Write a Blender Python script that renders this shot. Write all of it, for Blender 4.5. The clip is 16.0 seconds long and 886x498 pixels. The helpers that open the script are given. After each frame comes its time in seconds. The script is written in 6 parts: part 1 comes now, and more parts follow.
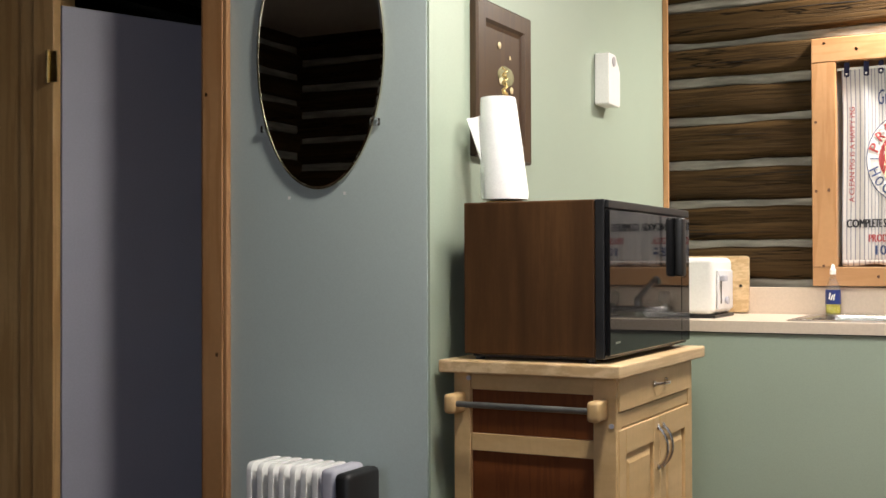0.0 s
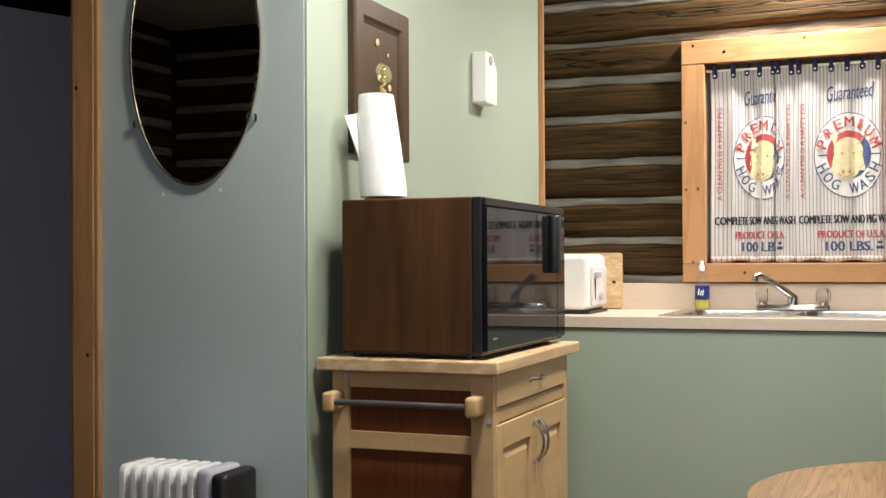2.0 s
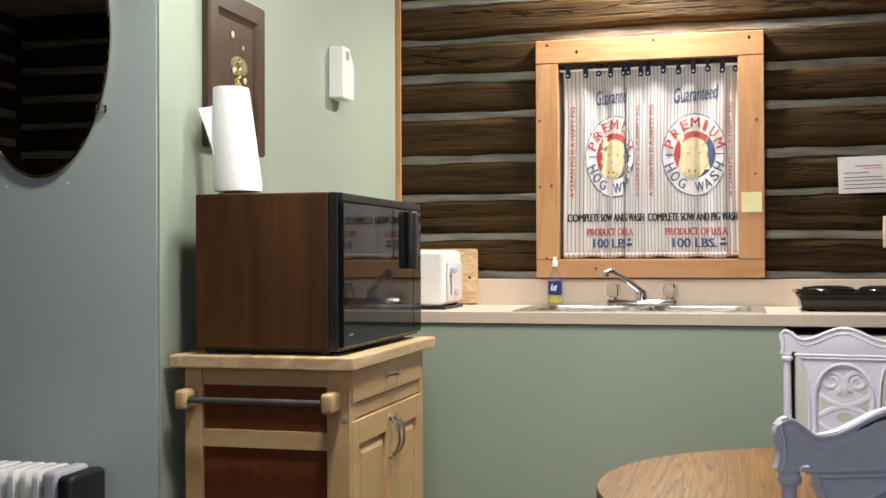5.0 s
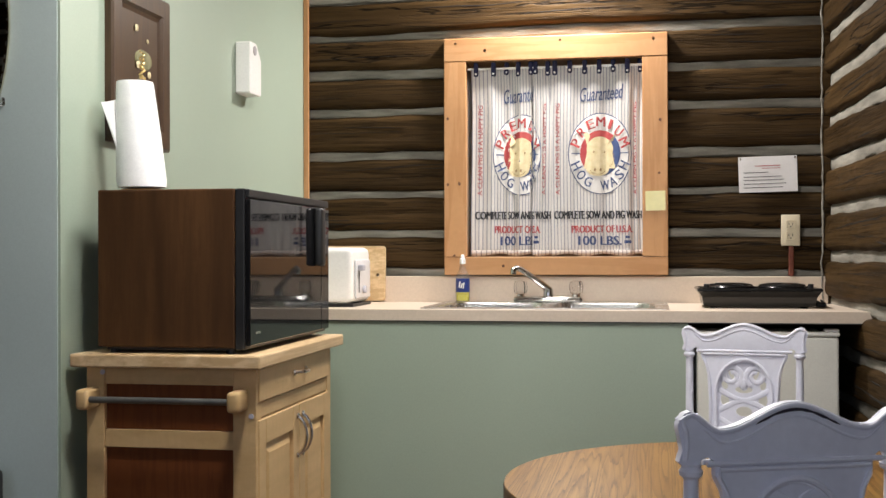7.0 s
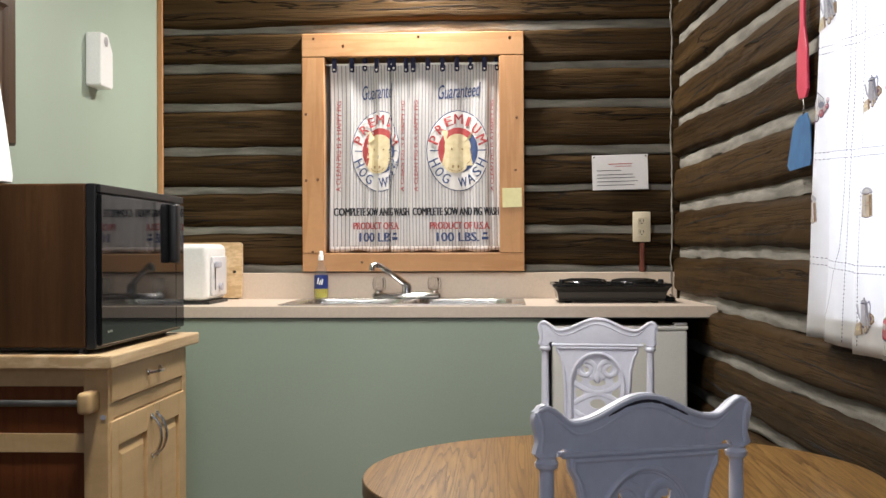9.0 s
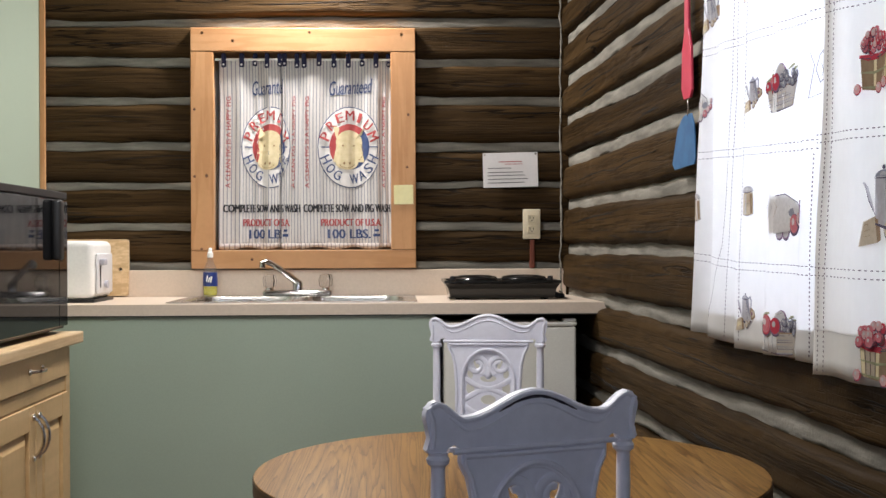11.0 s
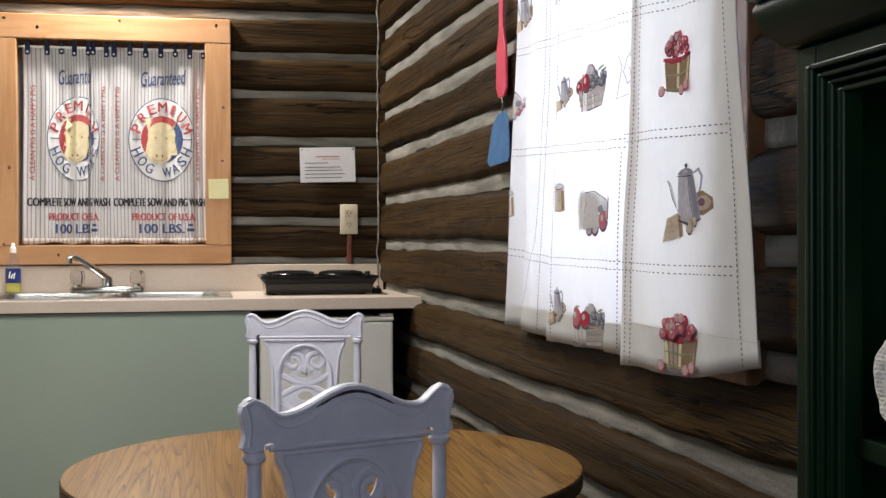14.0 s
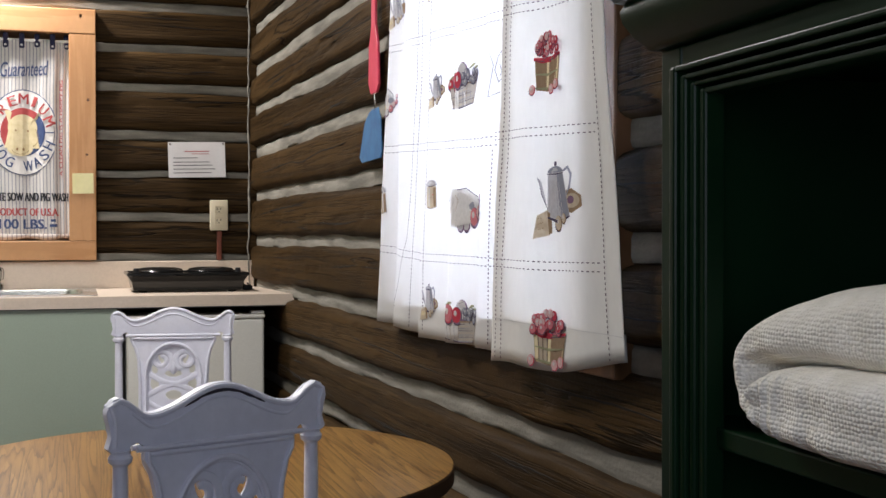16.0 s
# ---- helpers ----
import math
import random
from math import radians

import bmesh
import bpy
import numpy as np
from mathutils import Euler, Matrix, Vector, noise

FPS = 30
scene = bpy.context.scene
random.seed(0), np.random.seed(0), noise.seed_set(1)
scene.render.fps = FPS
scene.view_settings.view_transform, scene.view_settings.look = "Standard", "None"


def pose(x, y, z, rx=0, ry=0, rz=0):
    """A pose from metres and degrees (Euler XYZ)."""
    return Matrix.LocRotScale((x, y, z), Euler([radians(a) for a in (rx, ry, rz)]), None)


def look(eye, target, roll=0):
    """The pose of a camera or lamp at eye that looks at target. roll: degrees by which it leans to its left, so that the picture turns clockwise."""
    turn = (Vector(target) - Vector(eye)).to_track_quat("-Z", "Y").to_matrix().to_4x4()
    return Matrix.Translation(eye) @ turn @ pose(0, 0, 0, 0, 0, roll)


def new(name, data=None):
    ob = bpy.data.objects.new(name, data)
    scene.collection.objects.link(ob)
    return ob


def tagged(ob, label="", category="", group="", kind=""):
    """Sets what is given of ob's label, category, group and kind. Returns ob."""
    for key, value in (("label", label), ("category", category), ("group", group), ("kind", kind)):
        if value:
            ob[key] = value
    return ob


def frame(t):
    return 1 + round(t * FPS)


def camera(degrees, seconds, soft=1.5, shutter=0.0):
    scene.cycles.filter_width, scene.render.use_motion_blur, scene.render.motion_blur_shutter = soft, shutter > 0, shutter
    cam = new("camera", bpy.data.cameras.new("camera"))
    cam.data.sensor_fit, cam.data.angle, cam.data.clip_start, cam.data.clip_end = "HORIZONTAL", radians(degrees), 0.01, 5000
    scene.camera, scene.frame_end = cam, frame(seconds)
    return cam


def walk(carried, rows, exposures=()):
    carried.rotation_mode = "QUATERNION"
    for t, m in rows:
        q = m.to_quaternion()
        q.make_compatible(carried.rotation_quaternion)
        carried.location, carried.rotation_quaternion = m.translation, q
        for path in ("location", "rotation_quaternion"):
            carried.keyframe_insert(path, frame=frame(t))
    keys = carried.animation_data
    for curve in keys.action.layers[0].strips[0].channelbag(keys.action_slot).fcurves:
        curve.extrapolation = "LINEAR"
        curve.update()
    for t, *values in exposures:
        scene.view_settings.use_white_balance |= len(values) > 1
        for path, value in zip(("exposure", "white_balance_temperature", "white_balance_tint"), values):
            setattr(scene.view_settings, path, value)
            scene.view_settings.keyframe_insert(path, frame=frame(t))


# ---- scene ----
cam = camera(41.3, 16.0, soft=1.5)
EYE = (0.0, 0.0, 1.14)
PATH = [
    (0, pose(*EYE, 90.75, 0.20, 27.31)),
    (0.5, pose(*EYE, 90.72, 0.22, 26.03)),
    (1, pose(*EYE, 90.69, 0.20, 24.67)),
    (1.5, pose(*EYE, 90.62, 0.29, 22.57)),
    (2, pose(*EYE, 90.59, 0.33, 21.38)),
    (2.5, pose(*EYE, 90.56, 0.34, 20.63)),
    (3, pose(*EYE, 90.55, 0.31, 19.98)),
    (3.5, pose(*EYE, 90.49, 0.31, 18.30)),
    (4, pose(*EYE, 90.42, 0.31, 16.30)),
    (6.5, pose(*EYE, 90.26, 0.13, 11.97)),
    (7, pose(*EYE, 90.20, 0.15, 9.92)),
    (7.5, pose(*EYE, 90.14, 0.13, 7.91)),
    (8, pose(*EYE, 90.08, 0.17, 5.74)),
    (8.5, pose(*EYE, 90.05, 0.21, 4.24)),
    (9, pose(*EYE, 90.00, 0.23, 3.04)),
    (11.5, pose(*EYE, 89.79, 0.20, -3.66)),
    (12, pose(*EYE, 89.74, 0.18, -5.26)),
    (12.5, pose(*EYE, 89.69, 0.18, -7.32)),
    (13, pose(*EYE, 89.65, 0.17, -8.64)),
    (13.5, pose(*EYE, 89.61, 0.17, -9.80)),
    (14, pose(*EYE, 89.57, 0.17, -11.13)),
    (14.5, pose(*EYE, 89.53, 0.14, -12.33)),
    (15, pose(*EYE, 89.49, 0.11, -13.74)),
    (15.5, pose(*EYE, 89.42, 0.08, -15.96)),
    (16, pose(*EYE, 89.39, 0.06, -17.35)),
]
walk(cam, PATH, [(0.0, 0.08, 6700, 10), (4.0, 0.0, 6550, 10), (8.5, -0.17, 6350, 10), (11.5, -0.31, 6280, 11), (13.5, -0.31, 6280, 11), (16.0, -0.28, 6280, 11)])

# ---- world and light ----
scene.view_settings.exposure = 0.0
world = bpy.data.worlds.new("sky")
scene.world = world
world.use_nodes = True
wn = world.node_tree
sky = wn.nodes.new("ShaderNodeTexSky")
sky.sky_type, sky.sun_disc = "NISHITA", False
sky.sun_elevation, sky.sun_rotation = radians(40), radians(200)
wn.nodes["Background"].inputs["Strength"].default_value = 0.12
wn.links.new(sky.outputs[0], wn.nodes["Background"].inputs["Color"])


def lamp(name, kind, m, power, color, size=0.2, size_y=None):
    data = bpy.data.lights.new(name, kind)
    data.energy, data.color = power, color
    if kind == "AREA":
        data.size = size
        if size_y:
            data.shape, data.size_y = "RECTANGLE", size_y
    elif kind != "SUN":
        data.shadow_soft_size = size
    ob = new(name, data)
    ob.matrix_world = m
    return ob


lamp("sink_lamp", "AREA", look((-0.33, 4.36, 2.44), (-0.33, 4.45, 1.4)), 44, (1.0, 0.94, 0.88), 0.16, 0.12)
lamp("kitchen_lamp", "AREA", look((-0.30, 2.75, 2.44), (-0.32, 2.80, 0)), 25, (1.0, 0.96, 0.91), 0.28)
lamp("room_lamp", "AREA", look((-0.60, 2.08, 2.36), (-0.75, 2.12, 0)), 27, (1.0, 0.96, 0.89), 0.22)
lamp("rear_window_light", "AREA", look((-0.35, -0.74, 1.48), (-0.6, 3, 1.2)), 11, (0.74, 0.81, 1.0), 1.1, 0.9)
lamp("side_window_light", "AREA", look((1.05, 2.15, 1.45), (0, 2.1, 1.35)), 42, (0.76, 0.83, 1.0), 0.95, 0.85)


# ---- materials ----
def mat(name, c1, c2, scale=(8, 8, 8), rough=0.6, bump=0.1, metal=0.0, fine=60.0, vary=0.0, detail=6.0, lo=0.35, hi=0.65,
        coat=0.0, rvar=0.1, bscale=1.0, dist=0.002):
    """Two tones mixed by a stretched noise, a fine grain, roughness variation and bump, in metres of the object."""
    m = bpy.data.materials.new(name)
    m.use_nodes = True
    nt = m.node_tree
    N, L = nt.nodes, nt.links
    b = N["Principled BSDF"]
    tc = N.new("ShaderNodeTexCoord")
    mp = N.new("ShaderNodeMapping")
    mp.inputs["Scale"].default_value = scale
    L.new(tc.outputs["Object"], mp.inputs["Vector"])
    info = N.new("ShaderNodeObjectInfo")
    off = N.new("ShaderNodeVectorMath")
    off.operation = "MULTIPLY_ADD"
    off.inputs[1].default_value = (17.0, 29.0, 11.0)
    L.new(info.outputs["Random"], off.inputs[0])
    L.new(mp.outputs[0], off.inputs[2])
    n1 = N.new("ShaderNodeTexNoise")
    n1.inputs["Scale"].default_value, n1.inputs["Detail"].default_value = 1.0, detail
    L.new(off.outputs[0], n1.inputs["Vector"])
    ramp = N.new("ShaderNodeMapRange")
    ramp.inputs["From Min"].default_value, ramp.inputs["From Max"].default_value = lo, hi
    L.new(n1.outputs["Fac"], ramp.inputs["Value"])
    mix = N.new("ShaderNodeMix")
    mix.data_type = "RGBA"
    mix.inputs["A"].default_value, mix.inputs["B"].default_value = (*c1, 1), (*c2, 1)
    L.new(ramp.outputs[0], mix.inputs["Factor"])
    n2 = N.new("ShaderNodeTexNoise")
    n2.inputs["Scale"].default_value, n2.inputs["Detail"].default_value = fine, 3.0
    L.new(tc.outputs["Object"], n2.inputs["Vector"])
    hsv = N.new("ShaderNodeHueSaturation")
    val = N.new("ShaderNodeMath")
    val.operation = "MULTIPLY_ADD"
    val.inputs[1].default_value, val.inputs[2].default_value = 0.16, 0.92
    L.new(n2.outputs["Fac"], val.inputs[0])
    last = val.outputs[0]
    if vary:
        v2 = N.new("ShaderNodeMath")
        v2.operation = "MULTIPLY_ADD"
        v2.inputs[1].default_value, v2.inputs[2].default_value = vary, 1 - vary / 2
        L.new(info.outputs["Random"], v2.inputs[0])
        v3 = N.new("ShaderNodeMath")
        v3.operation = "MULTIPLY"
        L.new(v2.outputs[0], v3.inputs[0])
        L.new(last, v3.inputs[1])
        last = v3.outputs[0]
    L.new(last, hsv.inputs["Value"])
    L.new(mix.outputs["Result"], hsv.inputs["Color"])
    L.new(hsv.outputs[0], b.inputs["Base Color"])
    rr = N.new("ShaderNodeMath")
    rr.operation = "MULTIPLY_ADD"
    rr.inputs[1].default_value, rr.inputs[2].default_value = rvar, rough - rvar / 2
    L.new(n1.outputs["Fac"], rr.inputs[0])
    L.new(rr.outputs[0], b.inputs["Roughness"])
    b.inputs["Metallic"].default_value = metal
    b.inputs["Coat Weight"].default_value = coat
    if bump:
        add = N.new("ShaderNodeMath")
        add.operation = "MULTIPLY_ADD"
        add.inputs[1].default_value = 0.4
        L.new(n2.outputs["Fac"], add.inputs[0])
        L.new(n1.outputs["Fac"], add.inputs[2])
        bp = N.new("ShaderNodeBump")
        bp.inputs["Strength"].default_value, bp.inputs["Distance"].default_value = bump, dist
        L.new(add.outputs[0], bp.inputs["Height"])
        L.new(bp.outputs[0], b.inputs["Normal"])
    return m


def add_lines(m, scale, color, width=0.04, amount=0.9, warp=1.0, space="Object", gate=0.45, dip=0.0):
    """Adds uneven dark cracks or grain lines along the low-frequency axis of scale: iso-lines of a stretched noise."""
    nt = m.node_tree
    N, L = nt.nodes, nt.links
    b = N["Principled BSDF"]
    tc = N.new("ShaderNodeTexCoord")
    mp = N.new("ShaderNodeMapping")
    mp.inputs["Scale"].default_value = scale
    L.new(tc.outputs[space], mp.inputs["Vector"])
    info = N.new("ShaderNodeObjectInfo")
    off = N.new("ShaderNodeVectorMath")
    off.operation = "MULTIPLY_ADD"
    off.inputs[1].default_value = (31.0, 7.0, 19.0)
    L.new(info.outputs["Random"], off.inputs[0])
    L.new(mp.outputs[0], off.inputs[2])
    n = N.new("ShaderNodeTexNoise")
    n.inputs["Scale"].default_value, n.inputs["Detail"].default_value, n.inputs["Distortion"].default_value = 1.0, 4.0, warp * 0.2
    L.new(off.outputs[0], n.inputs["Vector"])
    d = N.new("ShaderNodeMath")
    d.operation = "SUBTRACT"
    d.inputs[1].default_value = 0.5
    L.new(n.outputs["Fac"], d.inputs[0])
    a = N.new("ShaderNodeMath")
    a.operation = "ABSOLUTE"
    L.new(d.outputs[0], a.inputs[0])
    r = N.new("ShaderNodeMapRange")
    r.inputs["From Min"].default_value, r.inputs["From Max"].default_value = width * 0.35, width
    r.inputs["To Min"].default_value, r.inputs["To Max"].default_value = amount, 0.0
    L.new(a.outputs[0], r.inputs["Value"])
    g = N.new("ShaderNodeTexNoise")
    g.inputs["Scale"].default_value = 0.35
    L.new(off.outputs[0], g.inputs["Vector"])
    gr = N.new("ShaderNodeMapRange")
    gr.inputs["From Min"].default_value, gr.inputs["From Max"].default_value = gate, gate + 0.08
    L.new(g.outputs["Fac"], gr.inputs["Value"])
    mu = N.new("ShaderNodeMath")
    mu.operation = "MULTIPLY"
    L.new(r.outputs[0], mu.inputs[0])
    L.new(gr.outputs[0], mu.inputs[1])
    mix = N.new("ShaderNodeMix")
    mix.data_type = "RGBA"
    src = b.inputs["Base Color"].links[0].from_socket
    L.new(mu.outputs[0], mix.inputs["Factor"])
    L.new(src, mix.inputs["A"])
    mix.inputs["B"].default_value = (*color, 1)
    L.new(mix.outputs["Result"], b.inputs["Base Color"])
    if not dip:
        return m
    bp = N.new("ShaderNodeBump")
    bp.invert = True
    bp.inputs["Strength"].default_value, bp.inputs["Distance"].default_value = 0.8, dip
    L.new(mu.outputs[0], bp.inputs["Height"])
    if b.inputs["Normal"].links:
        L.new(b.inputs["Normal"].links[0].from_socket, bp.inputs["Normal"])
    L.new(bp.outputs[0], b.inputs["Normal"])
    return m


def add_rings(m, scale, color, freq, amount):
    """Adds arched growth-ring bands: even contours of a slow stretched noise, broken by a fine grain."""
    nt = m.node_tree
    N, L = nt.nodes, nt.links
    b = N["Principled BSDF"]
    tc, mp = N.new("ShaderNodeTexCoord"), N.new("ShaderNodeMapping")
    mp.inputs["Scale"].default_value = scale
    L.new(tc.outputs["Object"], mp.inputs["Vector"])
    n, g = N.new("ShaderNodeTexNoise"), N.new("ShaderNodeTexNoise")
    n.inputs["Scale"].default_value, n.inputs["Detail"].default_value, n.inputs["Roughness"].default_value = 1.0, 2.5, 0.35
    L.new(mp.outputs[0], n.inputs["Vector"])
    g.inputs["Scale"].default_value, g.inputs["Detail"].default_value = 26.0, 3.0
    L.new(mp.outputs[0], g.inputs["Vector"])

    def op(kind, a, c, d=None):
        k = N.new("ShaderNodeMath")
        k.operation = kind
        for i, v in enumerate((a, c, d)):
            if isinstance(v, (int, float)):
                k.inputs[i].default_value = v
            elif v is not None:
                L.new(v, k.inputs[i])
        return k.outputs[0]

    band = op("FRACT", op("MULTIPLY_ADD", n.outputs["Fac"], freq, op("MULTIPLY", g.outputs["Fac"], 0.35)), 0.0)
    line = op("POWER", band, 3.0)
    fac = op("MULTIPLY", op("MULTIPLY", line, op("MULTIPLY_ADD", g.outputs["Fac"], 1.6, -0.1)), amount)
    mix = N.new("ShaderNodeMix")
    mix.data_type = "RGBA"
    L.new(fac, mix.inputs["Factor"])
    L.new(b.inputs["Base Color"].links[0].from_socket, mix.inputs["A"])
    mix.inputs["B"].default_value = (*color, 1)
    L.new(mix.outputs["Result"], b.inputs["Base Color"])
    return m


LOG = mat("hewn log", (0.027, 0.0155, 0.0061), (0.069, 0.0405, 0.0164), (1.3, 14, 24), 0.56, 0.45, vary=0.40, fine=130, rvar=0.3, dist=0.004, lo=0.28, hi=0.74, detail=10)
add_lines(LOG, (1.1, 10, 17), (0.004, 0.003, 0.002), 0.016, 0.85, 1.0, gate=0.50, dip=0.003)
add_lines(LOG, (2.2, 40, 95), (0.013, 0.008, 0.004), 0.06, 0.50, gate=0.36, dip=0.0018)
add_lines(LOG, (1.6, 30, 60), (0.105, 0.066, 0.032), 0.05, 0.22, gate=0.48)
LOG.node_tree.nodes["Principled BSDF"].inputs["Specular IOR Level"].default_value = 0.05
CRACK = mat("dark drying crack", (0.003, 0.002, 0.0015), (0.007, 0.005, 0.003), (30, 30, 30), 0.9, 0)
CHINK = mat("chinking mortar", (0.155, 0.143, 0.119), (0.295, 0.275, 0.232), (6, 26, 36), 0.85, 0.7, fine=120, dist=0.006)
GREEN_PAINT = mat("sage wall paint", (0.335, 0.40, 0.318), (0.36, 0.43, 0.343), (1.5, 1.5, 1.5), 0.45, 0.15, fine=260, rvar=0.08, dist=0.0006)
BLUE_PAINT = mat("grey-blue wall paint", (0.475, 0.555, 0.54), (0.50, 0.585, 0.57), (1.5, 1.5, 1.5), 0.45, 0.15, fine=260, rvar=0.08, dist=0.0006)
PINE = add_lines(mat("knotty pine", (0.455, 0.235, 0.098), (0.525, 0.285, 0.128), (3, 3, 3), 0.42, 0.12, vary=0.12, fine=60, rvar=0.1, dist=0.001),
                 (14, 14, 1.2), (0.36, 0.16, 0.05), 0.06, 0.45, gate=0.3)
PINE_X = add_lines(mat("knotty pine board", (0.455, 0.235, 0.098), (0.525, 0.285, 0.128), (3, 3, 3), 0.42, 0.12, vary=0.12, fine=60, rvar=0.1, dist=0.001),
                   (1.2, 14, 14), (0.36, 0.16, 0.05), 0.06, 0.45, gate=0.3)
PINE_PALE = add_lines(mat("pale knotty pine", (0.58, 0.355, 0.145), (0.66, 0.42, 0.185), (3, 3, 3), 0.45, 0.12, vary=0.12, fine=60, rvar=0.1, dist=0.001),
                      (14, 14, 1.2), (0.44, 0.235, 0.08), 0.06, 0.45, gate=0.3)
KNOT = mat("knot", (0.08, 0.03, 0.012), (0.16, 0.07, 0.03), (60, 60, 60), 0.5, 0.1)
BIRCH = add_lines(mat("birch block", (0.53, 0.35, 0.16), (0.61, 0.415, 0.205), (9, 2, 30), 0.42, 0.06, vary=0.1, fine=80, dist=0.0008),
                  (22, 22, 3.0), (0.50, 0.32, 0.15), 0.05, 0.22, gate=0.35)
BUTCHER = add_lines(mat("butcher block", (0.56, 0.38, 0.20), (0.72, 0.53, 0.31), (22, 2.5, 60), 0.38, 0.05, fine=60, lo=0.42, hi=0.58, dist=0.0006),
                    (30, 2, 30), (0.46, 0.29, 0.14), 0.04, 0.22, gate=0.4)
RED_PANEL = add_lines(mat("cherry-stained panel", (0.14, 0.040, 0.010), (0.175, 0.054, 0.014), (4, 4, 2), 0.55, 0.06, fine=60, dist=0.0006),
                      (40, 40, 3), (0.09, 0.024, 0.007), 0.06, 0.35, gate=0.3)
WALNUT = add_lines(mat("walnut veneer", (0.050, 0.0225, 0.0080), (0.094, 0.0430, 0.0148), (18, 18, 1.4), 0.52, 0.05, fine=90, dist=0.0005),
                   (90, 90, 7), (0.055, 0.022, 0.008), 0.07, 0.28, gate=0.3)
for m in (RED_PANEL, WALNUT):
    m.node_tree.nodes["Principled BSDF"].inputs["Specular IOR Level"].default_value = 0.22
BLACK_PLASTIC = mat("black plastic", (0.008, 0.008, 0.009), (0.013, 0.013, 0.013), (20, 20, 20), 0.48, 0.04, fine=300, dist=0.0003)
BLACK_GLASS = mat("black glass", (0.006, 0.006, 0.007), (0.009, 0.009, 0.010), (5, 5, 5), 0.035, 0.0, rvar=0.02)
BLACK_GLASS.node_tree.nodes["Principled BSDF"].inputs["IOR"].default_value = 1.30
BLACK_ENAMEL = mat("black enamel", (0.006, 0.006, 0.006), (0.010, 0.010, 0.010), (20, 20, 20), 0.16, 0.05, fine=120, rvar=0.1, dist=0.0006)
LAMINATE = mat("beige laminate", (0.62, 0.515, 0.415), (0.66, 0.55, 0.445), (120, 120, 120), 0.38, 0.03, fine=300, dist=0.0003)
STEEL = mat("brushed steel", (0.55, 0.53, 0.50), (0.66, 0.64, 0.61), (3, 60, 60), 0.26, 0.05, 1.0, fine=200, dist=0.0003)
CHROME = mat("chrome", (0.52, 0.51, 0.50), (0.60, 0.59, 0.58), (9, 9, 9), 0.11, 0.0, 1.0, rvar=0.04)
BAR_METAL = mat("dark towel bar", (0.16, 0.16, 0.16), (0.22, 0.22, 0.21), (30, 30, 30), 0.42, 0.03, 0.8, fine=200)
DULL_METAL = mat("dull nickel", (0.60, 0.58, 0.55), (0.70, 0.68, 0.65), (30, 30, 30), 0.24, 0.03, 1.0, fine=200)
WHITE_PLASTIC = mat("white plastic", (0.82, 0.81, 0.78), (0.86, 0.85, 0.82), (6, 6, 6), 0.35, 0.02, fine=150, dist=0.0003)
IVORY = mat("ivory plastic", (0.66, 0.58, 0.42), (0.72, 0.64, 0.48), (6, 6, 6), 0.35, 0.02, fine=150)
PAPER = mat("white paper", (0.76, 0.74, 0.74), (0.82, 0.80, 0.80), (9, 9, 9), 0.8, 0.05, fine=200, dist=0.0005)
TOWEL = mat("paper towel", (0.86, 0.86, 0.86), (0.91, 0.91, 0.90), (30, 30, 30), 0.9, 0.4, fine=220, dist=0.001)
WHITE_ENAMEL = mat("white enamel", (0.70, 0.69, 0.63), (0.75, 0.74, 0.68), (5, 5, 5), 0.4, 0.05, fine=220, dist=0.0004)
CHAIR_PAINT = mat("worn white chair paint", (0.70, 0.70, 0.79), (0.76, 0.76, 0.84), (12, 12, 12), 0.38, 0.12, fine=80, dist=0.0008)
OAK = add_lines(mat("oak laminate top", (0.26, 0.136, 0.035), (0.33, 0.184, 0.052), (5, 1.2, 5), 0.30, 0.04, fine=120, rvar=0.12, dist=0.0004),
                (110, 2.6, 110), (0.15, 0.072, 0.024), 0.05, 0.35, 0.6, gate=0.25)
add_rings(OAK, (5.0, 0.30, 5.0), (0.10, 0.044, 0.012), 34.0, 0.75)
add_rings(OAK, (26.0, 0.7, 26.0), (0.085, 0.036, 0.010), 15.0, 1.5)
OAK.node_tree.nodes["Principled BSDF"].inputs["Specular IOR Level"].default_value = 0.35
DARK_EDGE = mat("dark table edge", (0.05, 0.028, 0.016), (0.08, 0.045, 0.025), (12, 12, 40), 0.4, 0.05)
CAB_GREEN = mat("dark green gloss paint", (0.0028, 0.0135, 0.0050), (0.0045, 0.0195, 0.0075), (5, 5, 5), 0.32, 0.25, fine=40, rvar=0.12, dist=0.0015)
CAB_GREEN.node_tree.nodes["Principled BSDF"].inputs["Specular IOR Level"].default_value = 0.13
# lack of light beyond the doorway, put into the colour as a near-black tone
ROOM_DARKNESS = mat("painted room darkness", (0.012, 0.02, 0.013), (0.02, 0.03, 0.02), (5, 5, 5), 0.7, 0.1)
LAVENDER = mat("lavender white paint", (0.43, 0.43, 0.505), (0.465, 0.465, 0.54), (2, 2, 2), 0.5, 0.08, fine=150, dist=0.0005)
FLOOR_WOOD = add_lines(mat("floor boards", (0.10, 0.055, 0.028), (0.15, 0.085, 0.045), (8, 1.5, 8), 0.45, 0.1), (30, 2, 30), (0.10, 0.05, 0.02), 0.06, 0.5)
CEIL = mat("ceiling board", (0.36, 0.33, 0.28), (0.43, 0.40, 0.34), (2, 2, 2), 0.8, 0.1)
